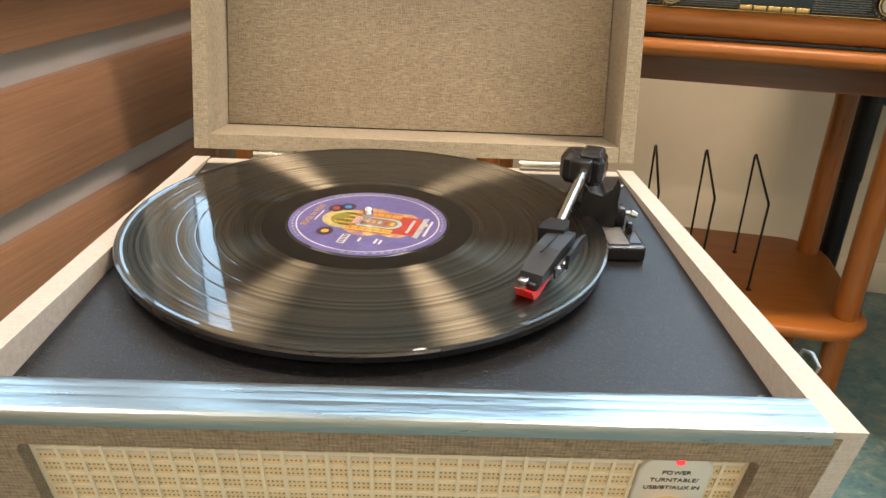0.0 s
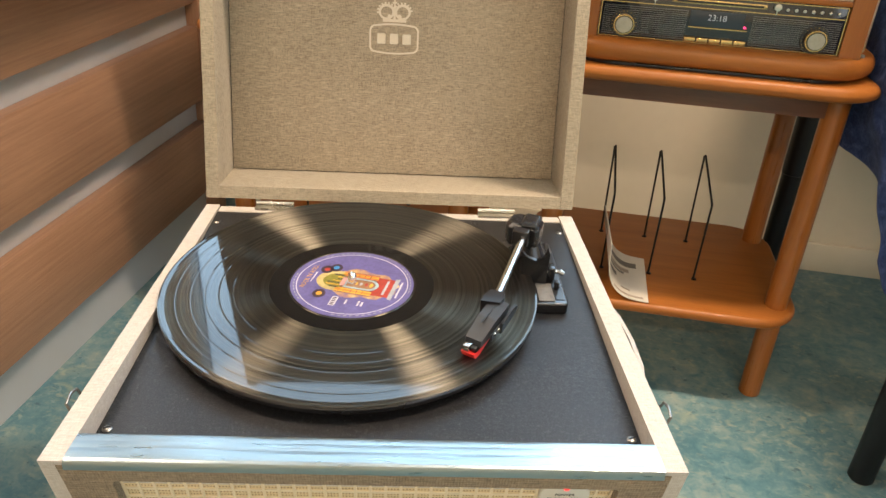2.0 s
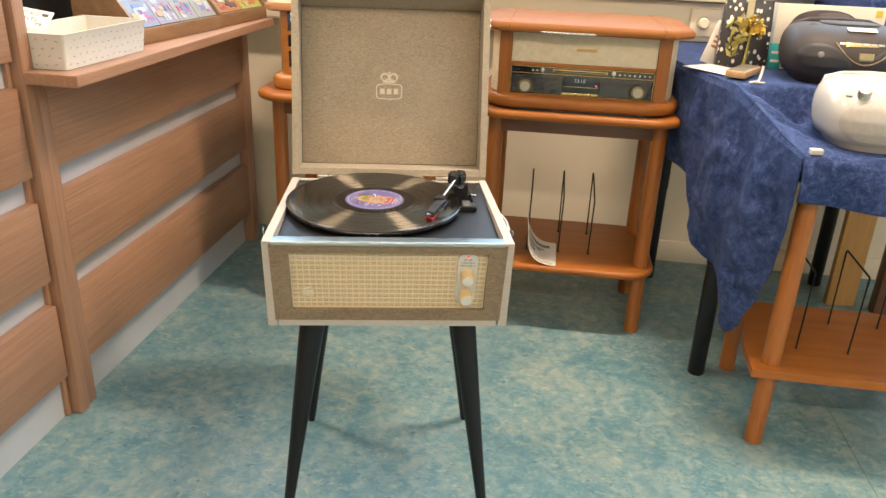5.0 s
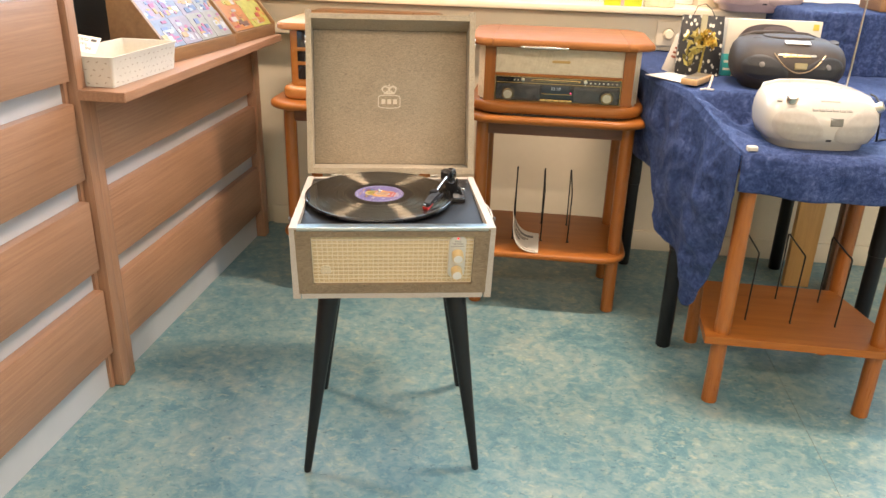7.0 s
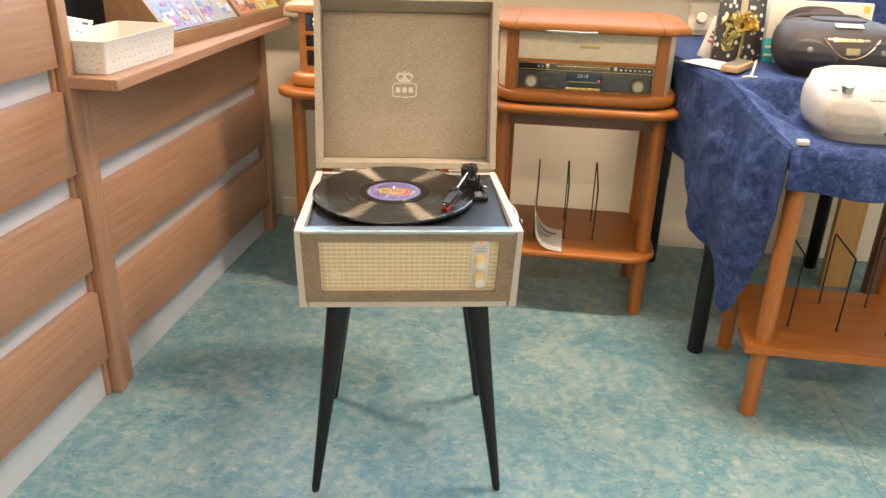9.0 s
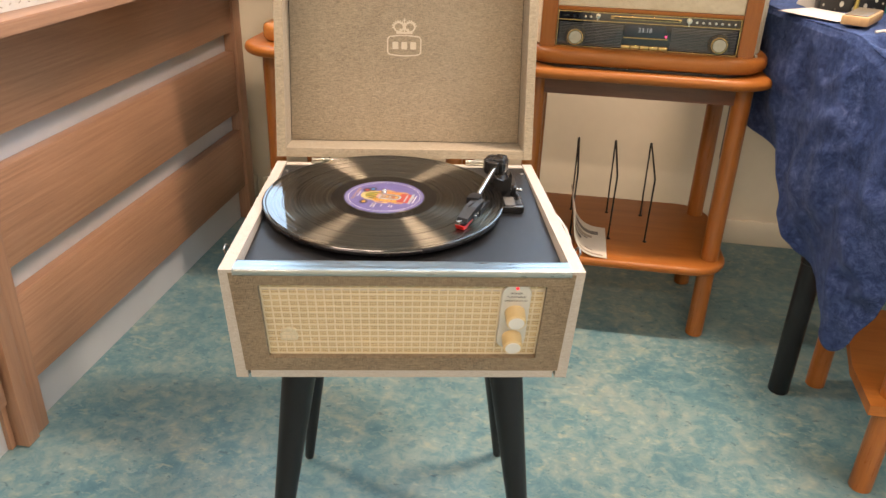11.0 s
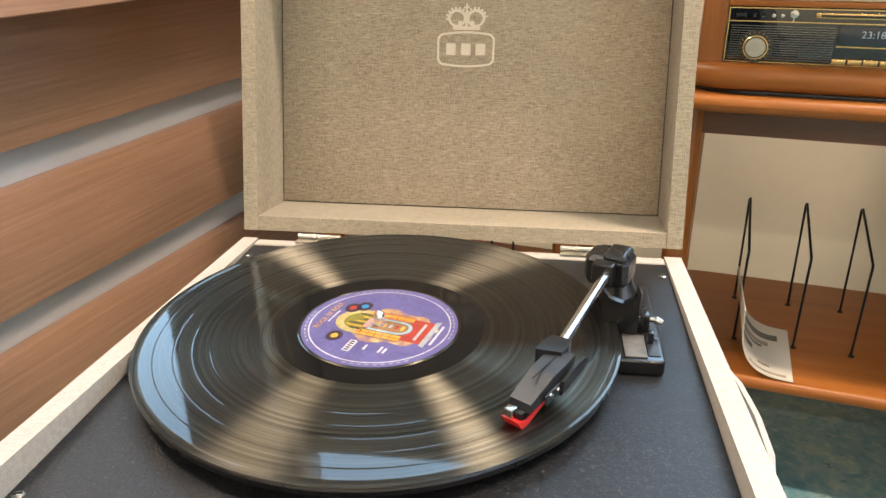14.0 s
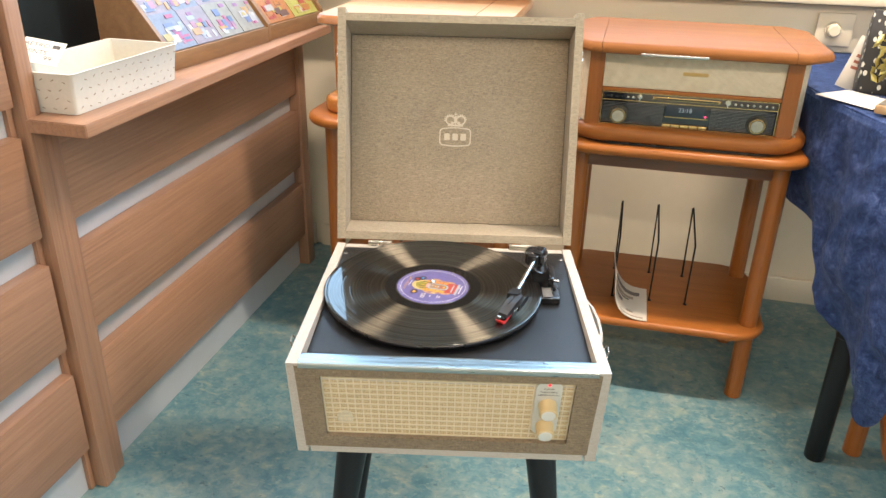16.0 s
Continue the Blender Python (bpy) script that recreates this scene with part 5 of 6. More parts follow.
def hanging(a, b):
    e, h = curve_at(EDGE, a), curve_at(HEM, a)
    t = curve_at(EDGE, a + 0.01) - curve_at(EDGE, a - 0.01)
    out = Vector((t.y, -t.x, 0)).normalized()
    free = min(1.0, b * 2.4) * min(1.0, (1.0 - a) * 9 + 0.15)
    fold = math.sin(a * 23 + 1.0 + 2.2 * b) * 0.009 + math.sin(a * 47 + 2 - 4 * b) * 0.003
    belly = 0.020 * math.sin(math.pi * b) * max(0.0, min(1.0, (a - 0.3) * 5, (1 - a) * 6))
    p = e + (h - e) * b
    if b < 0.02:
        return p
    return p + out * (0.004 + belly + (fold + crease(p) * 1.2) * free + wrinkle(p, free))


sheet("drape", 170, 70, hanging, "blue velvet hanging to a point")
FRONT = [(0.0, 1.43, 0.0), (0.62, 0.712, 0.0), (0.645, 0.694, -0.004), (0.675, 0.682, -0.030), (0.71, 0.664, -0.060), (0.74, 0.635, -0.071), (0.80, 0.56, -0.0745), (0.875, 0.448, -0.0755),
         (0.89, 0.432, -0.079), (0.90, 0.422, -0.087), (0.93, 0.416, -0.107), (0.965, 0.416, -0.130), (1.0, 0.419, -0.153)]
CORNER = [(0.428, 0.690, 0.657), (0.495, 0.672, 0.671), (0.558, 0.655, 0.689), (0.610, 0.641, 0.704), (0.655, 0.626, 0.718), (0.705, TE_U + 0.001, TZ), (0.76, TE_U - 0.012, TZ), (0.86, TE_U - 0.034, TZ), (1.0, TE_U - 0.050, TZ), (1.2, TE_U - 0.045, TZ), (1.42, TE_U - 0.030, TZ), (1.5, TE_U - 0.030, TZ)]


def top_sheet(a, b):
    for p, q in zip(FRONT, FRONT[1:]):
        if b <= q[0]:
            f = (b - p[0]) / (q[0] - p[0])
            v, z = p[1] + (q[1] - p[1]) * f, TZ + p[2] + (q[2] - p[2]) * f
            break
    left = interp([(c[0], c[1]) for c in CORNER], v)
    u = left + a * (TE_U + 0.657 - left)
    hang = max(0, (b - 0.90) / 0.10)
    if not hang and b > 0.62:
        # the cloth is pulled tight between the corner of the table and the corner of the stand
        near = max(0.0, 1 - (u - left) / 0.085)
        z += (interp([(c[0], c[2]) for c in CORNER], v) - z) * near * near * (3 - 2 * near)
    z -= hang * 0.022 * math.sin(min(1, max(0, (u - 0.66) / 0.46)) * math.pi)
    v += hang * 0.008 * math.sin(u * 43)
    q = Vector((u, v, z))
    inner = min(1.0, a * 14)
    slope = max(0.0, 1 - abs(b - 0.725) / 0.125) * (1.0 if u < 0.76 else 0.55)
    fold = slope * inner * (0.011 * math.sin(u * 24 + v * 66) + 0.006 * math.sin(u * 62 + v * 105 + 1.3) + crease(q) * 1.7)
    q.z += fold + wrinkle(q, 0.35 if b < 0.62 else inner) * (1.1 if b < 0.9 else 0.3)
    q.y += wrinkle(q + Vector((3, 1, 0)), 0.8) * (inner if b > 0.88 else 0)
    return q


sheet("spread", 120, 160, top_sheet)


def raised(a, b):
    """A box at the back of the table under the same cloth."""
    u = 1.020 + 0.27 * max(0.0, min(1.0, (a - 0.22) / 0.78)) - (0.012 if a < 0.22 else 0)
    top = 0.903
    if a < 0.22:
        z0 = TZ + (top - TZ) * (a / 0.22)
    else:
        z0 = top
    if b < 0.35:
        v, z = 1.035 - 0.012 * (1 - b / 0.35), TZ + (z0 - TZ) * (b / 0.35)
    else:
        v, z = 1.035 + 0.325 * (b - 0.35) / 0.65, z0
    p = Vector((u, v, z))
    w = wrinkle(p * 1.0, 1.2) + 0.008 * math.sin(u * 60 + v * 20) * (1 if b < 0.35 else 0.2)
    return p + Vector((0, -abs(w) * (1 if b < 0.35 else 0), w * 0.5 if b >= 0.35 else 0))


sheet("raised_fold", 60, 70, raised)

# ---- portable radios ----


def superplan(hx, hy, n=56, e=0.55, cx=0.0, cy=0.0):
    out = []
    for k in range(n):
        a = k * math.tau / n
        c, s = math.cos(a), math.sin(a)
        out.append((cx + hx * math.copysign(abs(c) ** e, c), cy + hy * math.copysign(abs(s) ** e, s)))
    return out


def boombox(m, shell, label, profile, name="portable_radio"):
    """profile: (half width, half depth, set-back, height)."""
    rad = thing(name, m, label, "radio", "portable radios")
    rings = [[Vector((x, y, z)) for x, y in superplan(hx, hy, 56, 0.62, 0, cy)] for hx, hy, cy, z in profile]
    part("case", loft(nb(), rings), shell, rad, "", 60)
    return rad


WHITE_PL = plain("white_gloss_plastic", (0.45, 0.425, 0.375), 0.22, 0, 0.03, 15)
SPK_GREY = plain("grey_speaker_mesh", (0.35, 0.325, 0.285), 0.6, 0, 0.12, 900, 0.4)
DARK_PL = plain("charcoal_plastic", (0.040, 0.031, 0.025), 0.60, 0, 0.2, 40, spec=0.35)
PINK_PL = plain("pale_pink_plastic", (0.66, 0.50, 0.47), 0.3, 0, 0.05, 20)
PROF = [(0.098, 0.070, -0.004, 0.0), (0.108, 0.080, -0.004, 0.004), (0.112, 0.083, -0.003, 0.016), (0.124, 0.093, 0, 0.019), (0.134, 0.102, 0, 0.040), (0.137, 0.104, 0.002, 0.060), (0.135, 0.101, 0.007, 0.080),
        (0.129, 0.094, 0.014, 0.096), (0.118, 0.082, 0.022, 0.108), (0.098, 0.062, 0.030, 0.115), (0.050, 0.030, 0.036, 0.118)]
TALL = [(a, b, c, d * 1.03) for a, b, c, d in PROF]


def on_front(x, z, profile, e=0.62, out=0.0):
    """A place and pose on the bulging front of a case, x across and z up."""
    def surf(x_, z_):
        for p, q in zip(profile, profile[1:]):
            if p[3] <= z_ <= q[3] and q[3] > p[3]:
                f = (z_ - p[3]) / (q[3] - p[3])
                hx, hy, cy = (p[i] + (q[i] - p[i]) * f for i in range(3))
                c = min(1, abs(x_) / hx) ** (1 / e)
                s = max(0.0, 1 - c * c) ** 0.5
                return Vector((x_, cy - hy * s ** e, z_))
        return Vector((x_, 0, z_))
    p = surf(x, z)
    dx, dz = surf(x + 0.004, z) - surf(x - 0.004, z), surf(x, z + 0.004) - surf(x, z - 0.004)
    n = dx.cross(dz).normalized()
    if n.y > 0:
        n = -n
    dx.normalize()
    dz = n.cross(dx).normalized() * -1 if n.cross(dx).z < 0 else n.cross(dx).normalized()
    m = Matrix((dx, dz, n)).transposed().to_4x4()
    m.translation = p + n * out
    return m


def face_patch(outline, profile, out, n=10):
    """A thin patch that follows the bulging front: rings from the middle to the outline."""
    cx = sum(p[0] for p in outline) / len(outline)
    cz = sum(p[1] for p in outline) / len(outline)
    rings = []
    for k in range(n + 1):
        f = 0.04 + 0.96 * k / n
        lift = out if k < n else out * 0.1
        rings.append([on_front(cx + (x - cx) * f, cz + (z - cz) * f, profile, 0.62, lift).translation for x, z in outline])
    return loft(nb(), rings, caps=False)


def add_front(rad, profile, spk, bezel, panel, keys, dark=False):
    cz, rz = (0.058, 0.031) if dark else (0.055, 0.036)
    spk_out = [(-0.078 + 0.045 * math.cos(k * math.tau / 36) * (1.0 if math.cos(k * math.tau / 36) < 0 else 1.45), cz + rz * math.sin(k * math.tau / 36) * (1 if math.sin(k * math.tau / 36) > 0 else 0.95) - 0.016 * max(0, math.cos(k * math.tau / 36)) ** 1.5) for k in range(36)]
    part("speaker", face_patch(spk_out, profile, 0.0016), spk, rad, "round speaker mesh", 60)
    part("speaker", face_patch([(-x, z) for x, z in spk_out][::-1], profile, 0.0016), spk, rad, "round speaker mesh", 60)
    for x in (-0.078, 0.078) if dark else ():
        part("speaker_dome", lathe(nb(), [(0, 0), (0.007, 0), (0.006, 0.002), (0.003, 0.003), (0, 0.0032)], 20, on_front(x, 0.066, profile, 0.62, 0.001)), bezel, rad)
    part("display", face_patch(dense([(-0.002, 0.058), (0.028, 0.058), (0.028, 0.074), (-0.002, 0.074)], 4), profile, 0.0014), panel, rad, "small grey display", 60)
    for k in range(6):
        x = -0.036 + k * 0.0155
        part("key", box(nb(), -0.0066, 0.0066, -0.003, 0.003, -0.001, 0.0016, 0.0008, 1, on_front(x, 0.088 * profile[-1][3] / 0.118, profile)), keys, rad)
    part("port", box(nb(), -0.006, 0.006, -0.0022, 0.0022, -0.001, 0.0008, 0, 1, on_front(0.004, 0.027, profile)), BLACK, rad)
    part("port", box(nb(), -0.010, 0.010, -0.0010, 0.0010, -0.001, 0.0008, 0, 1, on_front(0.034, 0.027, profile)), BLACK, rad)


WBM = ROOM @ pose(0.866, 0.556, 0.6575, 0, 0, 3) @ Matrix.Diagonal((0.925, 1.0, 1.05, 1))
wb = boombox(WBM, WHITE_PL, "white glossy portable radio with grey round speakers on blue velvet", PROF)
add_front(wb, PROF, SPK_GREY, SPK_GREY, plain("grey_display", (0.10, 0.10, 0.085), 0.2, 0, 0.1), plain("pale_grey_keys", (0.34, 0.32, 0.29), 0.4))
for x, y, r, h in ((-0.084, -0.012, 0.0135, 0.016), (0.118, 0.012, 0.0115, 0.016)):
    part("volume_knob", lathe(nb(), [(0, 0), (r, 0), (r * 0.94, h * 0.8), (r * 0.8, h), (0, h)], 28, on_front(x, 0.101 if x < 0 else 0.090, PROF, 0.62, -0.002)), NICKEL, wb)
part("cd_cover", slab(nb(), 0.058, 0.040, 0.034, 0.112, 0.1195, 0.002, 0.005, 0.040, 8), WHITE_PL, wb)
part("lid_catch", box(nb(), -0.022, 0.022, -0.0016, 0.0016, -0.0008, 0.0012, 0.0006, 1, on_front(0.002, 0.103, PROF)), SPK_GREY, wb)
part("mode_switch", box(nb(), -0.006, 0.006, -0.003, 0.003, -0.0008, 0.0030, 0.0008, 1, on_front(-0.108, 0.098, PROF)), SPK_GREY, wb)
bm = tube(nb(), [Vector((-0.112, 0.075, 0.088)), Vector((-0.098, 0.092, 0.106)), Vector((-0.06, 0.100, 0.113)), Vector((0, 0.102, 0.115)), Vector((0.06, 0.100, 0.113)), Vector((0.098, 0.092, 0.106)), Vector((0.112, 0.075, 0.088))], 0.007, 10)
part("carry_handle", bm, WHITE_PL, wb)
part("aerial", rod(nb(), (0.090, 0.060, 0.098), (0.088, 0.050, 0.296), 0.0026, 0.0018, 10), STEEL, wb, "steel telescopic aerial")
part("aerial_tip", rod(nb(), (0.088, 0.050, 0.296), (0.088, 0.0497, 0.302), 0.0034, 0.0034, 10), STEEL, wb)
cable = [(0.128, 0.01, 0.108), (0.135, 0.0, 0.106), (0.140, -0.02, 0.095), (0.138, -0.035, 0.075), (0.145, -0.03, 0.045), (0.158, -0.01, 0.012), (0.175, 0.03, 0.004), (0.24, 0.05, 0.006)]
CORD = plain("black_cord", (0.02, 0.02, 0.022), 0.5, 0, 0.1)
ob = part("power_cable", tube(nb(), [WBM @ Vector(p) for p in cable], 0.0024, 8), CORD, None, "", 60)
tagged(ob, "thin black cable trailing over a white radio", "cable")

bb = boombox(ROOM @ pose(0.868, 0.848, 0.7335, 0, 0, -2), DARK_PL, "charcoal portable radio with a pale sticker on its lid", TALL)
add_front(bb, TALL, plain("black_speaker_mesh", (0.018, 0.018, 0.019), 0.5, 0, 0.2, 900, 0.5), plain("dull_dome", (0.16, 0.15, 0.14), 0.4, 0.4), plain("amber_display", (0.20, 0.17, 0.08), 0.2, 0, 0.1), NICKEL, True)
part("trim", face_patch(dense([(-0.030, 0.085), (0.036, 0.086), (0.034, 0.092), (-0.030, 0.094)], 4), TALL, 0.0016), GOLD, bb, "pale gold trim", 60)
bow_pts = [on_front(x, 0.050 + 0.042 * ((x - 0.01) / 0.06) ** 2, TALL, 0.62, 0.001).translation for x in [-0.050 + i * 0.012 for i in range(11)]]
part("trim_arc", tube(nb(), bow_pts, 0.0016, 8), plain("bronze_trim", (0.30, 0.22, 0.14), 0.3, 0.7, 0.1), bb)
part("cd_cover", slab(nb(), 0.062, 0.044, 0.036, 0.1165, 0.1245, 0.003, 0.005, 0.036, 8), DARK_PL, bb)
part("sticker", box(nb(), -0.030, 0.030, -0.010, 0.010, -0.0005, 0.0012, 0.0003, 1, on_front(0.008, 0.114, TALL, 0.62, 0.003)), PAPER, bb, "pale paper sticker")
for x in (-0.080, 0.105):
    part("volume_knob", lathe(nb(), [(0, 0), (0.014, 0), (0.013, 0.012), (0.011, 0.015), (0, 0.015)], 24, pose(x, -0.004, 0.104, 20, 0, 0)), DARK_PL, bb)
bm = tube(nb(), [Vector((-0.112, 0.085, 0.083)), Vector((-0.100, 0.096, 0.108)), Vector((-0.065, 0.098, 0.120)), Vector((0, 0.098, 0.123)), Vector((0.065, 0.098, 0.120)), Vector((0.100, 0.096, 0.108)), Vector((0.112, 0.085, 0.083))], 0.008, 10)
part("carry_handle", bm, DARK_PL, bb)

pb = boombox(ROOM @ pose(0.905, 1.395, 0.8755, 0, 0, 0), PINK_PL, "pale pink portable radio standing on the window sill", PROF)
add_front(pb, PROF, plain("pink_speaker_mesh", (0.56, 0.42, 0.40), 0.6, 0, 0.1, 900, 0.4), PINK_PL, plain("pink_display", (0.2, 0.16, 0.15), 0.2), PINK_PL)

# ---- small things on the table and the sill ----
CARD = plain("printed_card", (0.58, 0.53, 0.43), 0.4, 0, 0.03, 30)
TEAL = plain("teal_print", (0.03, 0.32, 0.30), 0.4, 0, 0.06, 40)
carton = thing("product_carton", ROOM @ pose(0.861, 0.966, 0.734, -4, 0, 0), "pale cardboard carton printed with a picture of a radio", "carton")
part("box", box(nb(), -0.123, 0.123, 0.0, 0.062, 0.0, 0.153, 0.0015), CARD, carton)
part("side_band", box(nb(), -0.1235, -0.096, -0.0008, 0.0625, 0.0006, 0.060, 0.0003), TEAL, carton, "teal printed band")
pic = [(-0.010 + 0.078 * math.copysign(abs(math.cos(a)) ** 0.8, math.cos(a)), 0.104 + 0.038 * math.sin(a)) for a in [k * math.tau / 40 for k in range(40)]]
part("picture", prism(nb(), pic, 0, 0.0006, Matrix(((1, 0, 0, 0), (0, 0, -1, -0.0001), (0, 1, 0, 0), (0, 0, 0, 1)))), plain("picture_print", (0.085, 0.07, 0.075), 0.35, 0, 0.3, 30), carton, "printed dark radio picture")
part("picture_lid", prism(nb(), [(x * 0.45 + 0.012, z * 0.22 + 0.106) for x, z in pic], 0.0006, 0.0012, Matrix(((1, 0, 0, 0), (0, 0, -1, -0.0001), (0, 1, 0, 0), (0, 0, 0, 1)))), plain("picture_print_light", (0.16, 0.13, 0.135), 0.35, 0, 0.2, 30), carton)
part("logo", box(nb(), 0.100, 0.115, -0.0008, 0, 0.130, 0.146), plain("yellow_print", (0.55, 0.42, 0.05), 0.4), carton)
for z in (0.016, 0.036):
    part("caption_bar", box(nb(), -0.120, -0.100, -0.0014, 0, z, z + 0.006), PAPER, carton)

# gift bag with a gold flower
BAGM = ROOM @ pose(0.670, 0.962, 0.734, -5, 0, -5) @ Matrix.Diagonal((0.95, 1, 1.07, 1))
bag = thing("gift_bag", BAGM, "black gift bag with white dots and a gold flower", "gift bag")
k_ = Nodes("dotted_black_paper")
vor = k_.n("TexVoronoi", Scale=74.0, Randomness=0.85)
k_.l(k_.coord((1, 1, 0.8)), vor.inputs["Vector"])
k_.set(Base_Color=k_.ramp(vor.outputs["Distance"], [(0.26, (0.60, 0.58, 0.50)), (0.32, (0.012, 0.012, 0.014))]), Roughness=0.3)
bm = loft(nb(), [[Vector((x, y, z)) for x, y in rounded(hx, hy, 0.004, 2)] for hx, hy, z in ((0.062, 0.022, 0.0), (0.062, 0.022, 0.03), (0.060, 0.016, 0.10), (0.058, 0.006, 0.148))])
part("bag", bm, k_.m, bag)
bm = box(nb(), -0.007, 0.009, -0.028, -0.020, 0.085, 0.150, 0, 1)
part("ribbon", bm, plain("sheer_ribbon", (0.42, 0.38, 0.24), 0.4, 0, 0.1), bag)
GOLDFOIL = plain("gold_foil", (0.62, 0.42, 0.07), 0.28, 0.6, 0.25, 60)
OLIVE = plain("olive_gold", (0.36, 0.30, 0.08), 0.35, 0.3, 0.2, 60)
rnd = random.Random(4)
flower = nb()
for k in range(44):
    a, r = rnd.uniform(0, math.tau), rnd.uniform(0.004, 0.030)
    c = Vector((0.012 + r * math.cos(a), -0.032 - rnd.uniform(0, 0.018), 0.088 + r * math.sin(a) * 0.8))
    q = Euler((rnd.uniform(0, 6), rnd.uniform(0, 6), rnd.uniform(0, 6))).to_matrix()
    pts = [c + q @ Vector(p) for p in ((-0.002, 0, 0), (-0.007, 0.008, 0.002), (0, 0.017, -0.002), (0.007, 0.008, 0.002), (0.002, 0, 0))]
    flower.faces.new([flower.verts.new(p) for p in pts])
fl = part("flower", flower, GOLDFOIL, bag, "crumpled gold foil flower", 0)
fl.modifiers.new("petal", "SOLIDIFY").thickness = 0.0006
leaves = nb()
for k in range(26):
    c = Vector((rnd.uniform(-0.040, -0.005), -0.030 - rnd.uniform(0, 0.012), rnd.uniform(0.020, 0.110)))
    q = Euler((rnd.uniform(-0.6, 0.6), rnd.uniform(0, 6), rnd.uniform(-0.5, 0.5))).to_matrix()
    pts = [c + q @ Vector(p) for p in ((0, 0, 0), (-0.006, 0, 0.010), (0, -0.003, 0.026), (0.006, 0, 0.010))]
    leaves.faces.new([leaves.verts.new(p) for p in pts])
lf = part("leaf_spray", leaves, OLIVE, bag, "olive gold leaves", 0)
lf.modifiers.new("leaf", "SOLIDIFY").thickness = 0.0006
part("stem", rod(nb(), (0.004, -0.032, 0.0), (0.010, -0.034, 0.08), 0.004, 0.003, 10), OLIVE, bag)
part("cord_handle", tube(nb(), [(-0.03, 0, 0.145), (-0.02, -0.004, 0.170), (0.0, -0.006, 0.176), (0.02, -0.004, 0.162), (0.03, 0, 0.146)], 0.0012, 6), BLACK, bag)

tag_ = thing("price_tag", ROOM @ pose(0.600, 0.985, 0.734, -12, 17, -10), "white hanging tag with reddish printed lines", "tag")
part("card", box(nb(), -0.022, 0.022, 0.0, 0.001, 0.0, 0.105, 0.0003), PAPER, tag_)
for z in (0.040, 0.052, 0.064):
    part("print_bar", box(nb(), -0.012, 0.012, -0.0005, 0, z, z + 0.006), ink("brick_print", (0.40, 0.12, 0.06)), tag_)
solid("paper_sheet", box(nb(), -0.0625, 0.0625, -0.048, 0.048, 0, 0.0012, 0.0003), PAPER, ROOM @ pose(0.602, 0.878, 0.7375, 0, 0, -51), "white paper sheet lying on blue velvet", "paper")
wb2 = thing("wooden_block", ROOM @ pose(0.645, 0.806, 0.7390, 0, 0, -29), "small pale wooden block lying on blue velvet", "block")
part("block", box(nb(), -0.022, 0.022, -0.058, 0.058, 0, 0.016, 0.003), OAK, wb2)
part("top", box(nb(), -0.018, 0.018, -0.054, 0.054, 0.0161, 0.0172, 0.0003), plain("dark_top", (0.12, 0.09, 0.05), 0.4), wb2)
rib = solid("ribbon_scrap", tube(nb(), [(0, 0, 0.004), (0.006, 0.010, 0.010), (0.010, 0.018, 0.022), (0.012, 0.022, 0.036)], 0.0028, 8), PAPER, ROOM @ pose(0.657, 0.716, 0.735), "scrap of white ribbon on blue velvet", "ribbon")
part("curl", tube(nb(), [(-0.018, -0.004, 0.003), (-0.006, 0, 0.005), (0.008, -0.002, 0.004), (0.016, 0.004, 0.003)], 0.0024, 8), PAPER, rib)
usb = thing("folded_tag", ROOM @ pose(0.7115, 0.434, 0.661, 0, 0, 6), "small white folded tag on blue velvet", "tag")
part("body", box(nb(), -0.011, 0.011, -0.006, 0.006, 0.0, 0.010, 0.0012), PAPER, usb)
part("fold", box(nb(), -0.011, 0.011, -0.0078, -0.0062, 0.0, 0.008, 0.0006), WHITE_PL, usb)
# socket on the duct
sock = thing("wall_socket", ROOM @ pose(0.652, WALL_V - 0.0605, 0.792), "cream wall socket with a round plug pushed in", "socket")
part("plate", box(nb(), -0.043, 0.043, -0.010, 0.0, -0.040, 0.040, 0.004), DUCT, sock)
part("well", lathe(nb(), [(0, 0.0101), (0.020, 0.0101), (0.019, 0.0125), (0.016, 0.0106), (0, 0.0106)], 32, pose(-0.004, 0, 0.0, 90)), WALL, sock)
part("plug", lathe(nb(), [(0, 0.0107), (0.0155, 0.0107), (0.0150, 0.028), (0.012, 0.031), (0, 0.031)], 32, pose(-0.004, 0, 0.0, 90)), DUCT, sock)
LIME = plain("lime_card", (0.50, 0.60, 0.03), 0.4, 0, 0.06, 40)
lime = thing("lime_box", ROOM @ pose(0.490, 1.405, 0.8752), "lime green packet with a pink ribbon on the sill", "packet")
part("packet", box(nb(), -0.060, 0.060, -0.02, 0.02, 0, 0.05, 0.003), LIME, lime)
part("band", box(nb(), -0.008, 0.004, -0.0206, 0.0206, 0.0003, 0.0506), plain("pink_band", (0.62, 0.32, 0.30), 0.4), lime)
pk = thing("dotted_packet", ROOM @ pose(0.606, 1.405, 0.8752), "clear packet with green dots on the sill", "packet")
part("packet", box(nb(), -0.048, 0.048, -0.02, 0.02, 0, 0.045, 0.006), plain("pale_packet", (0.60, 0.62, 0.42), 0.2, 0, 0.3, 70), pk)
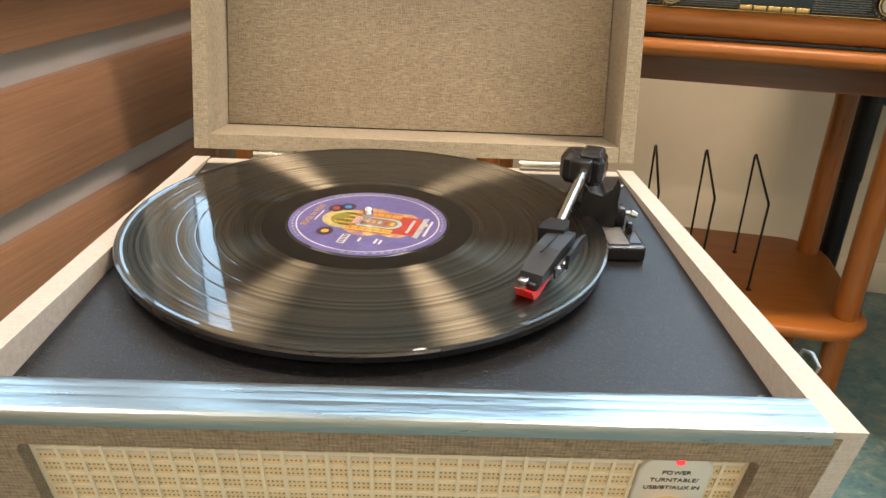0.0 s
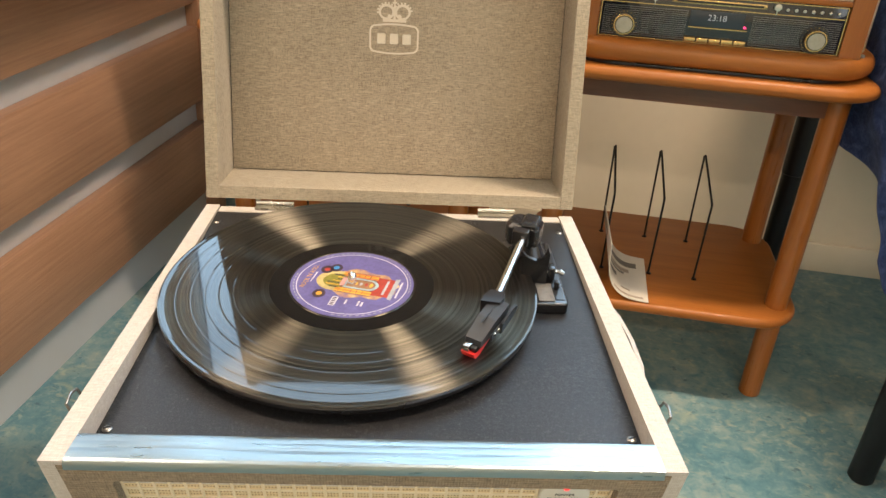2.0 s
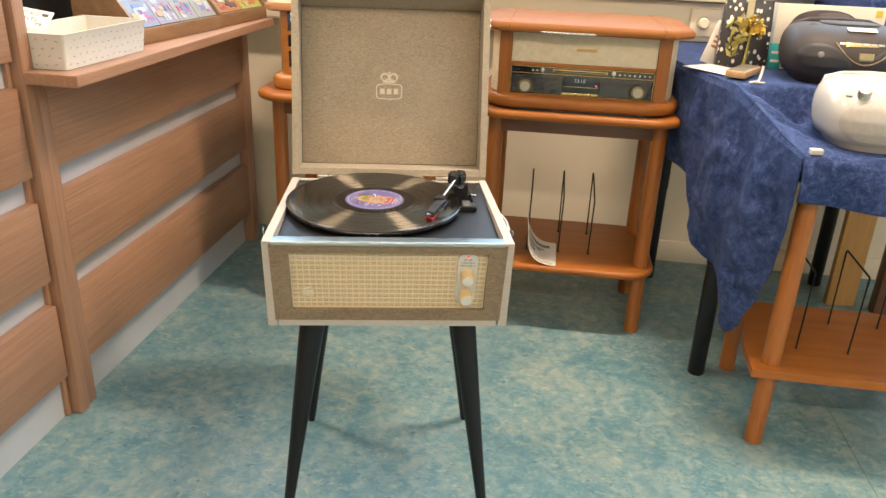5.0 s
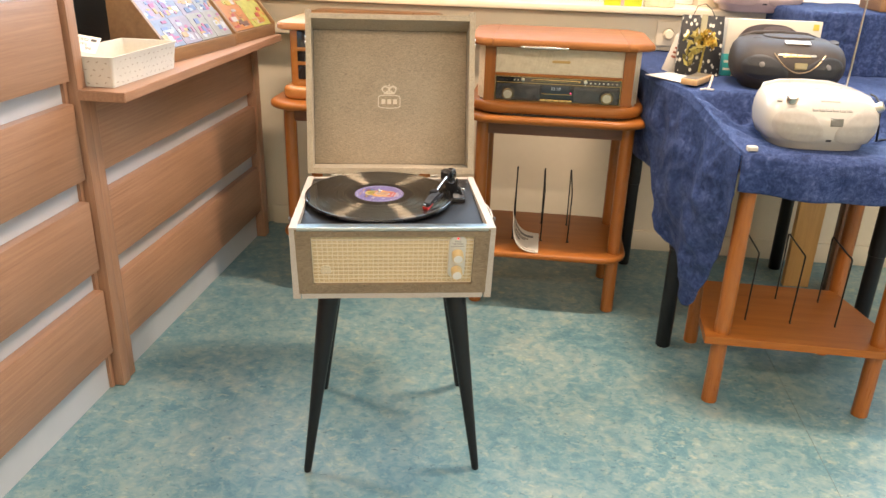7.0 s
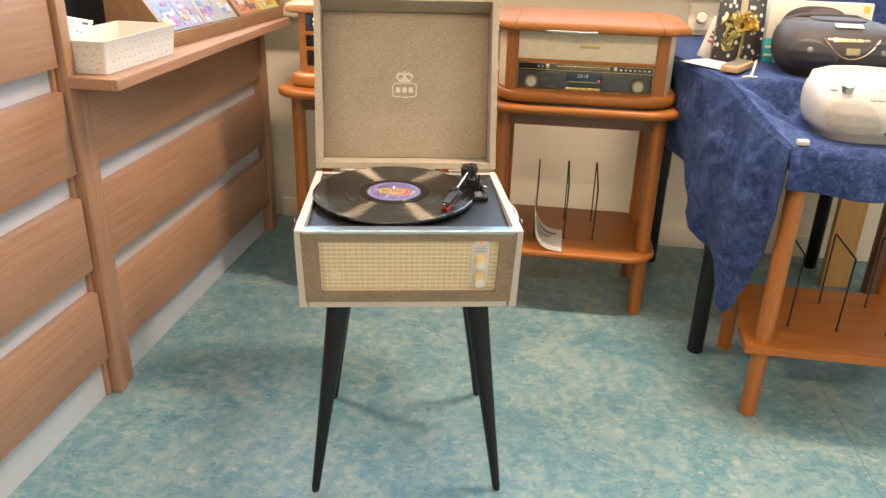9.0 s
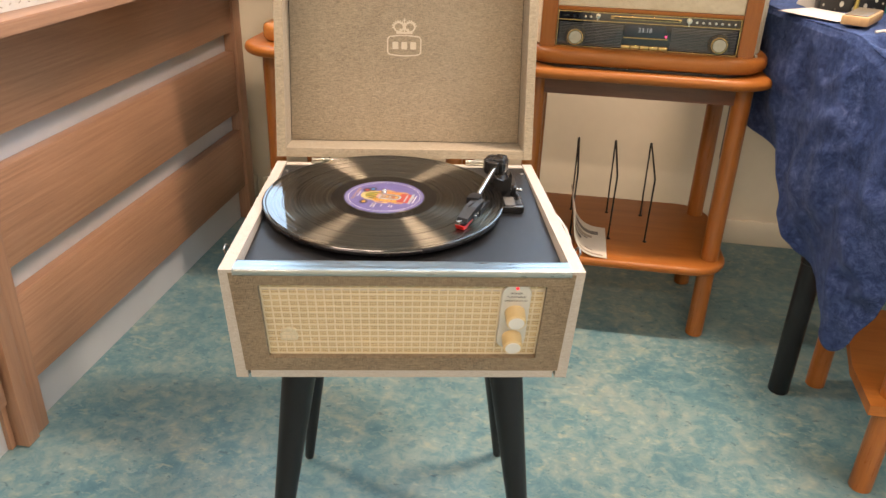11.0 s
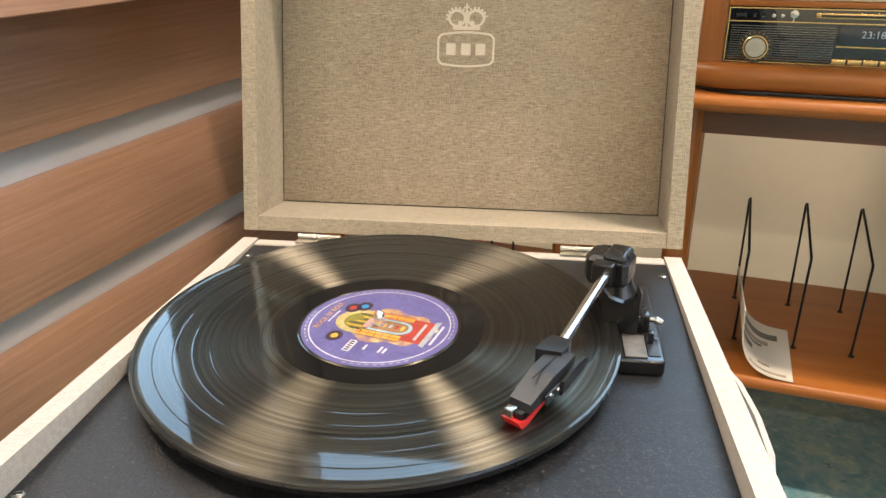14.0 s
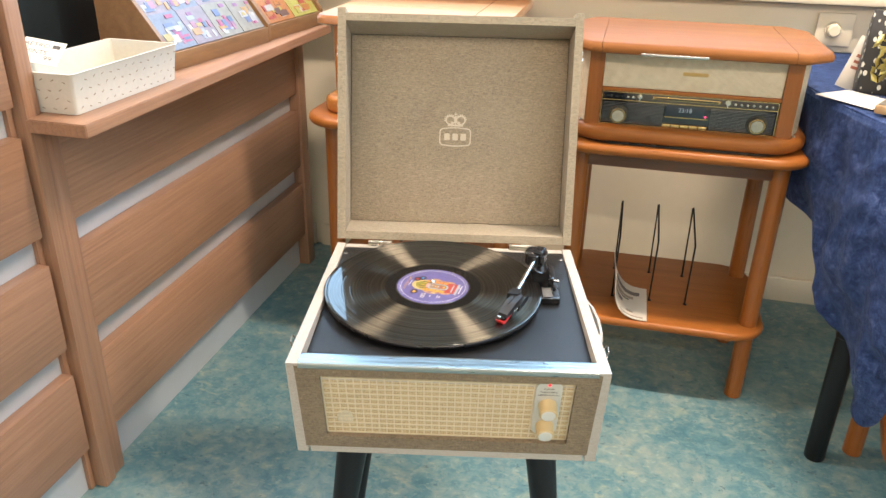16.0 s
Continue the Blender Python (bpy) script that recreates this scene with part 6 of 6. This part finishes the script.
# boards leaning behind the stands
solid("loose_board", box(nb(), -0.042, 0.042, -0.012, 0.012, 0, 0.62, 0.002), wood("pine_board", (0.40, 0.20, 0.055), (0.60, 0.33, 0.105), (16, 16, 1.0), 0.5, 60, 0.0, 2.5, 0.1), ROOM @ pose(1.155, 1.235, 0, 0, 0, 4), "pale wooden board standing on the floor", "board")
solid("brown_post", box(nb(), -0.026, 0.026, -0.022, 0.022, 0, 0.62, 0.003), DARKWOOD, ROOM @ pose(1.262, 1.20, 0, 0, 0, 0), "brown wooden post standing behind the stand", "post")
solid("brown_carton", box(nb(), -0.06, 0.06, -0.08, 0.08, 0, 0.06, 0.002), BOXWOOD, ROOM @ pose(1.235, 1.20, 0.907, 0, 0, 0), "small brown box on the raised blue cloth", "box")

# ---- things on the counter ledge ----
WHITE_CLOTH = plain("white_cotton_cloth", (0.58, 0.55, 0.48), 0.85, 0, 0.06, 140, 0.35)
BASK = ROOM @ pose(-0.741, 0.444, SH + 0.0005, 0, 0, -1.5)
basket = thing("cloth_basket", BASK, "open white fabric basket with small brown dashes", "basket")
BX, BY, BH = 0.066, 0.138, 0.066
bm = nb()
outer = [[Vector((x, y, z)) for x, y in rounded(BX + g, BY + g, 0.006, 4)] for g, z in ((0.0, 0.0), (0.002, 0.02), (0.006, 0.060), (0.009, BH))]
inner = [[Vector((x, y, z)) for x, y in rounded(BX + g - 0.004, BY + g - 0.004, 0.004, 4)] for g, z in ((0.009, BH), (0.004, 0.03), (0.002, 0.006))]
loft(bm, outer + inner)
part("cloth_side", bm, WHITE_CLOTH, basket)
dash = []
for r_ in range(4):
    z_ = 0.009 + r_ * 0.0150
    out = 0.0095 * (z_ / BH) + 0.0010
    for sx in (-1, 1):
        for k in range(13):
            dash.append((sx, 0, -BY + 0.012 + (k + 0.5 * (r_ % 2)) * 0.0205, z_, out))
        for k in range(6):
            dash.append((0, sx, -BX + 0.012 + (k + 0.5 * (r_ % 2)) * 0.0205, z_, out))
bm = nb()
for i, (sx, sy, along_, z_, out) in enumerate(dash):
    lean = 0.0022 * (1 if (i // 2) % 2 else -1)
    if abs(along_) > (BY if sx else BX) - 0.006:
        continue
    quad = [(-0.0028, -0.0010), (0.0028, -0.0004 + lean), (0.0028, 0.0012 + lean), (-0.0028, 0.0006)]
    if sx:
        bm.faces.new([bm.verts.new((sx * (BX + out), along_ + p, z_ + q)) for p, q in quad])
    else:
        bm.faces.new([bm.verts.new((along_ + p, sy * (BY + out), z_ + q)) for p, q in quad])
part("printed_dashes", bm, plain("brown_thread", (0.26, 0.21, 0.14), 0.8, 0, 0.2), basket, "small brown woven dashes", 0)
part("lining", box(nb(), -BX + 0.002, BX - 0.002, -BY + 0.002, BY - 0.002, 0.0062, 0.012), plain("straw_lining", (0.52, 0.42, 0.22), 0.8, 0, 0.2, 90), basket)
cardm = BASK @ pose(-0.034, -0.080, 0.080, 34, 10, 16)
card = thing("price_card", cardm, "white handwritten price card standing in the basket", "card")
part("card", box(nb(), -0.033, 0.033, -0.022, 0.030, -0.0005, 0.0005), PAPER, card)
for word, x, y, s in (("RETRO", -0.010, 0.017, 0.0125), ("MINTS", -0.008, 0.002, 0.0125), ("99,-", 0.018, -0.010, 0.014)):
    letters("lettering", word, s, 0.0001, INK, card, pose(x, y, 0.0007))
part("print_bar", box(nb(), 0.014, 0.026, 0.014, 0.022, 0.0005, 0.0008), INK, card)

# leaflet racks: sloping wooden trays full of coloured cards
cols = [(0.42, 0.08, 0.18), (0.44, 0.42, 0.40), (0.14, 0.17, 0.32), (0.46, 0.26, 0.08), (0.40, 0.18, 0.25), (0.34, 0.36, 0.42), (0.48, 0.44, 0.38), (0.10, 0.14, 0.25), (0.44, 0.34, 0.10), (0.28, 0.11, 0.24)]
card_mats = [ink(f"card_print_{'abcdefghij'[i]}", c) for i, c in enumerate(cols)]


pale = [ink("pale_pink_card", (0.279, 0.213, 0.238)), ink("pale_lilac_card", (0.205, 0.213, 0.271)), ink("pale_grey_card", (0.271, 0.267, 0.254)), ink("cream_card", (0.295, 0.262, 0.205))]
hot = [ink("yellow_card", (0.508, 0.361, 0.041)), ink("orange_card", (0.476, 0.180, 0.033)), ink("lemon_card", (0.451, 0.410, 0.082))]
red = [ink("red_card", (0.40, 0.06, 0.03)), ink("brown_card", (0.14, 0.06, 0.03)), card_mats[6]]


def rack(m, length, depth, rise, label, warm, rows, n, seed):
    rk = thing("leaflet_rack", m, label, "leaflet rack", "leaflet racks")
    rnd = random.Random(seed)
    ang = math.degrees(math.atan2(rise, depth))
    # x away from the room, y along the counter; the tray slopes up away from the front
    S = pose(0, 0, 0.028, 0, -ang, 0)
    L = math.hypot(depth, rise)
    part("front_board", box(nb(), -0.012, 0.0, 0, length, 0.0, 0.034, 0.001), BOXWOOD, rk)
    for y0, y1 in ((-0.010, 0.0), (length, length + 0.010)):
        bm = prism(nb(), [(-0.012, 0.0), (depth, 0.0), (depth, rise + 0.045), (-0.012, 0.040)], y0, y1, Matrix(((1, 0, 0, 0), (0, 0, 1, 0), (0, 1, 0, 0), (0, 0, 0, 1))))
        part("side_board", bm, BOXWOOD, rk)
    part("back_board", box(nb(), depth - 0.012, depth, 0.0005, length - 0.0005, 0, rise + 0.05, 0.001), BOXWOOD, rk)
    part("tray", box(nb(), 0.001, L, 0.0005, length - 0.0005, -0.006, 0, 0, 2, S), OAK, rk)
    ch = (L - 0.01) / rows
    for r in range(rows):
        for k in range(n):
            y0 = 0.006 + k * (length - 0.012) / n
            x0 = 0.003 + r * ch
            z = 0.001 + 0.003 * (rows - r)
            c = part("card", box(nb(), x0, x0 + ch * 1.02, y0 + 0.001, y0 + (length - 0.012) / n - 0.001, 0.0004, z, 0, 1, S), rnd.choice(pale) if not warm else rnd.choice(hot), rk, "printed card")
            for j in range(16):
                a, b = sorted((rnd.uniform(0.08, 0.9), rnd.uniform(0.08, 0.9)))
                b = min(b, a + 0.20)
                if b - a < 0.06:
                    b = min(0.95, a + 0.10)
                w = (length - 0.012) / n
                ya = y0 + w * rnd.uniform(0.06, 0.70)
                yb = min(y0 + w * 0.94, ya + w * rnd.uniform(0.08, 0.32))
                part("print", box(nb(), x0 + ch * a, x0 + ch * b, ya, yb, z, z + 0.0003 + 0.0001 * j, 0, 1, S), rnd.choice(hot + red if warm else card_mats), c)
    return rk


rack(ROOM @ pose(-0.688, 1.000, SH + 0.0005, 0, 0, 174.6), 0.360, 0.150, 0.200, "wooden leaflet rack holding pink and blue printed cards", False, 3, 4, 11)
rack(ROOM @ pose(-0.668, 1.285, SH + 0.0005, 0, 0, 174.6), 0.262, 0.150, 0.200, "small wooden rack holding yellow printed cards", True, 3, 2, 5)
solid("upright_board", box(nb(), -0.011, 0.011, -0.045, 0.045, 0, 0.26, 0.002), BOXWOOD, ROOM @ pose(-0.905, 0.815, SH + 0.0005), "dark stained upright board behind the leaflet rack", "board")
scr = thing("black_screen", ROOM @ pose(-0.975, 0.72, SH + 0.0005, 0, 0, 0), "black screen back standing behind the fabric basket", "screen")
part("housing", bevelled(prism(nb(), [(-0.30, 0.02), (0.13, 0.02), (0.13, 0.20), (0.08, 0.26), (-0.30, 0.26)], -0.015, 0.015, SIDE), 0.004), plain("teal_black_plastic", (0.010, 0.017, 0.019), 0.4, 0, 0.2, 60), scr)
part("foot", slab(nb(), 0.05, 0.09, 0.02, 0.0, 0.012, 0.003, 0, -0.05), BLACK, scr)
part("neck", box(nb(), -0.012, 0.012, -0.075, -0.025, 0.0121, 0.020), BLACK, scr)
solid("lime_bottle", lathe(nb(), [(0, 0), (0.016, 0), (0.018, 0.004), (0.018, 0.085), (0.012, 0.095), (0.012, 0.105), (0, 0.105)], 24), LIME, ROOM @ pose(-0.832, 0.372, SH + 0.0005), "small lime green container beside the basket", "container")
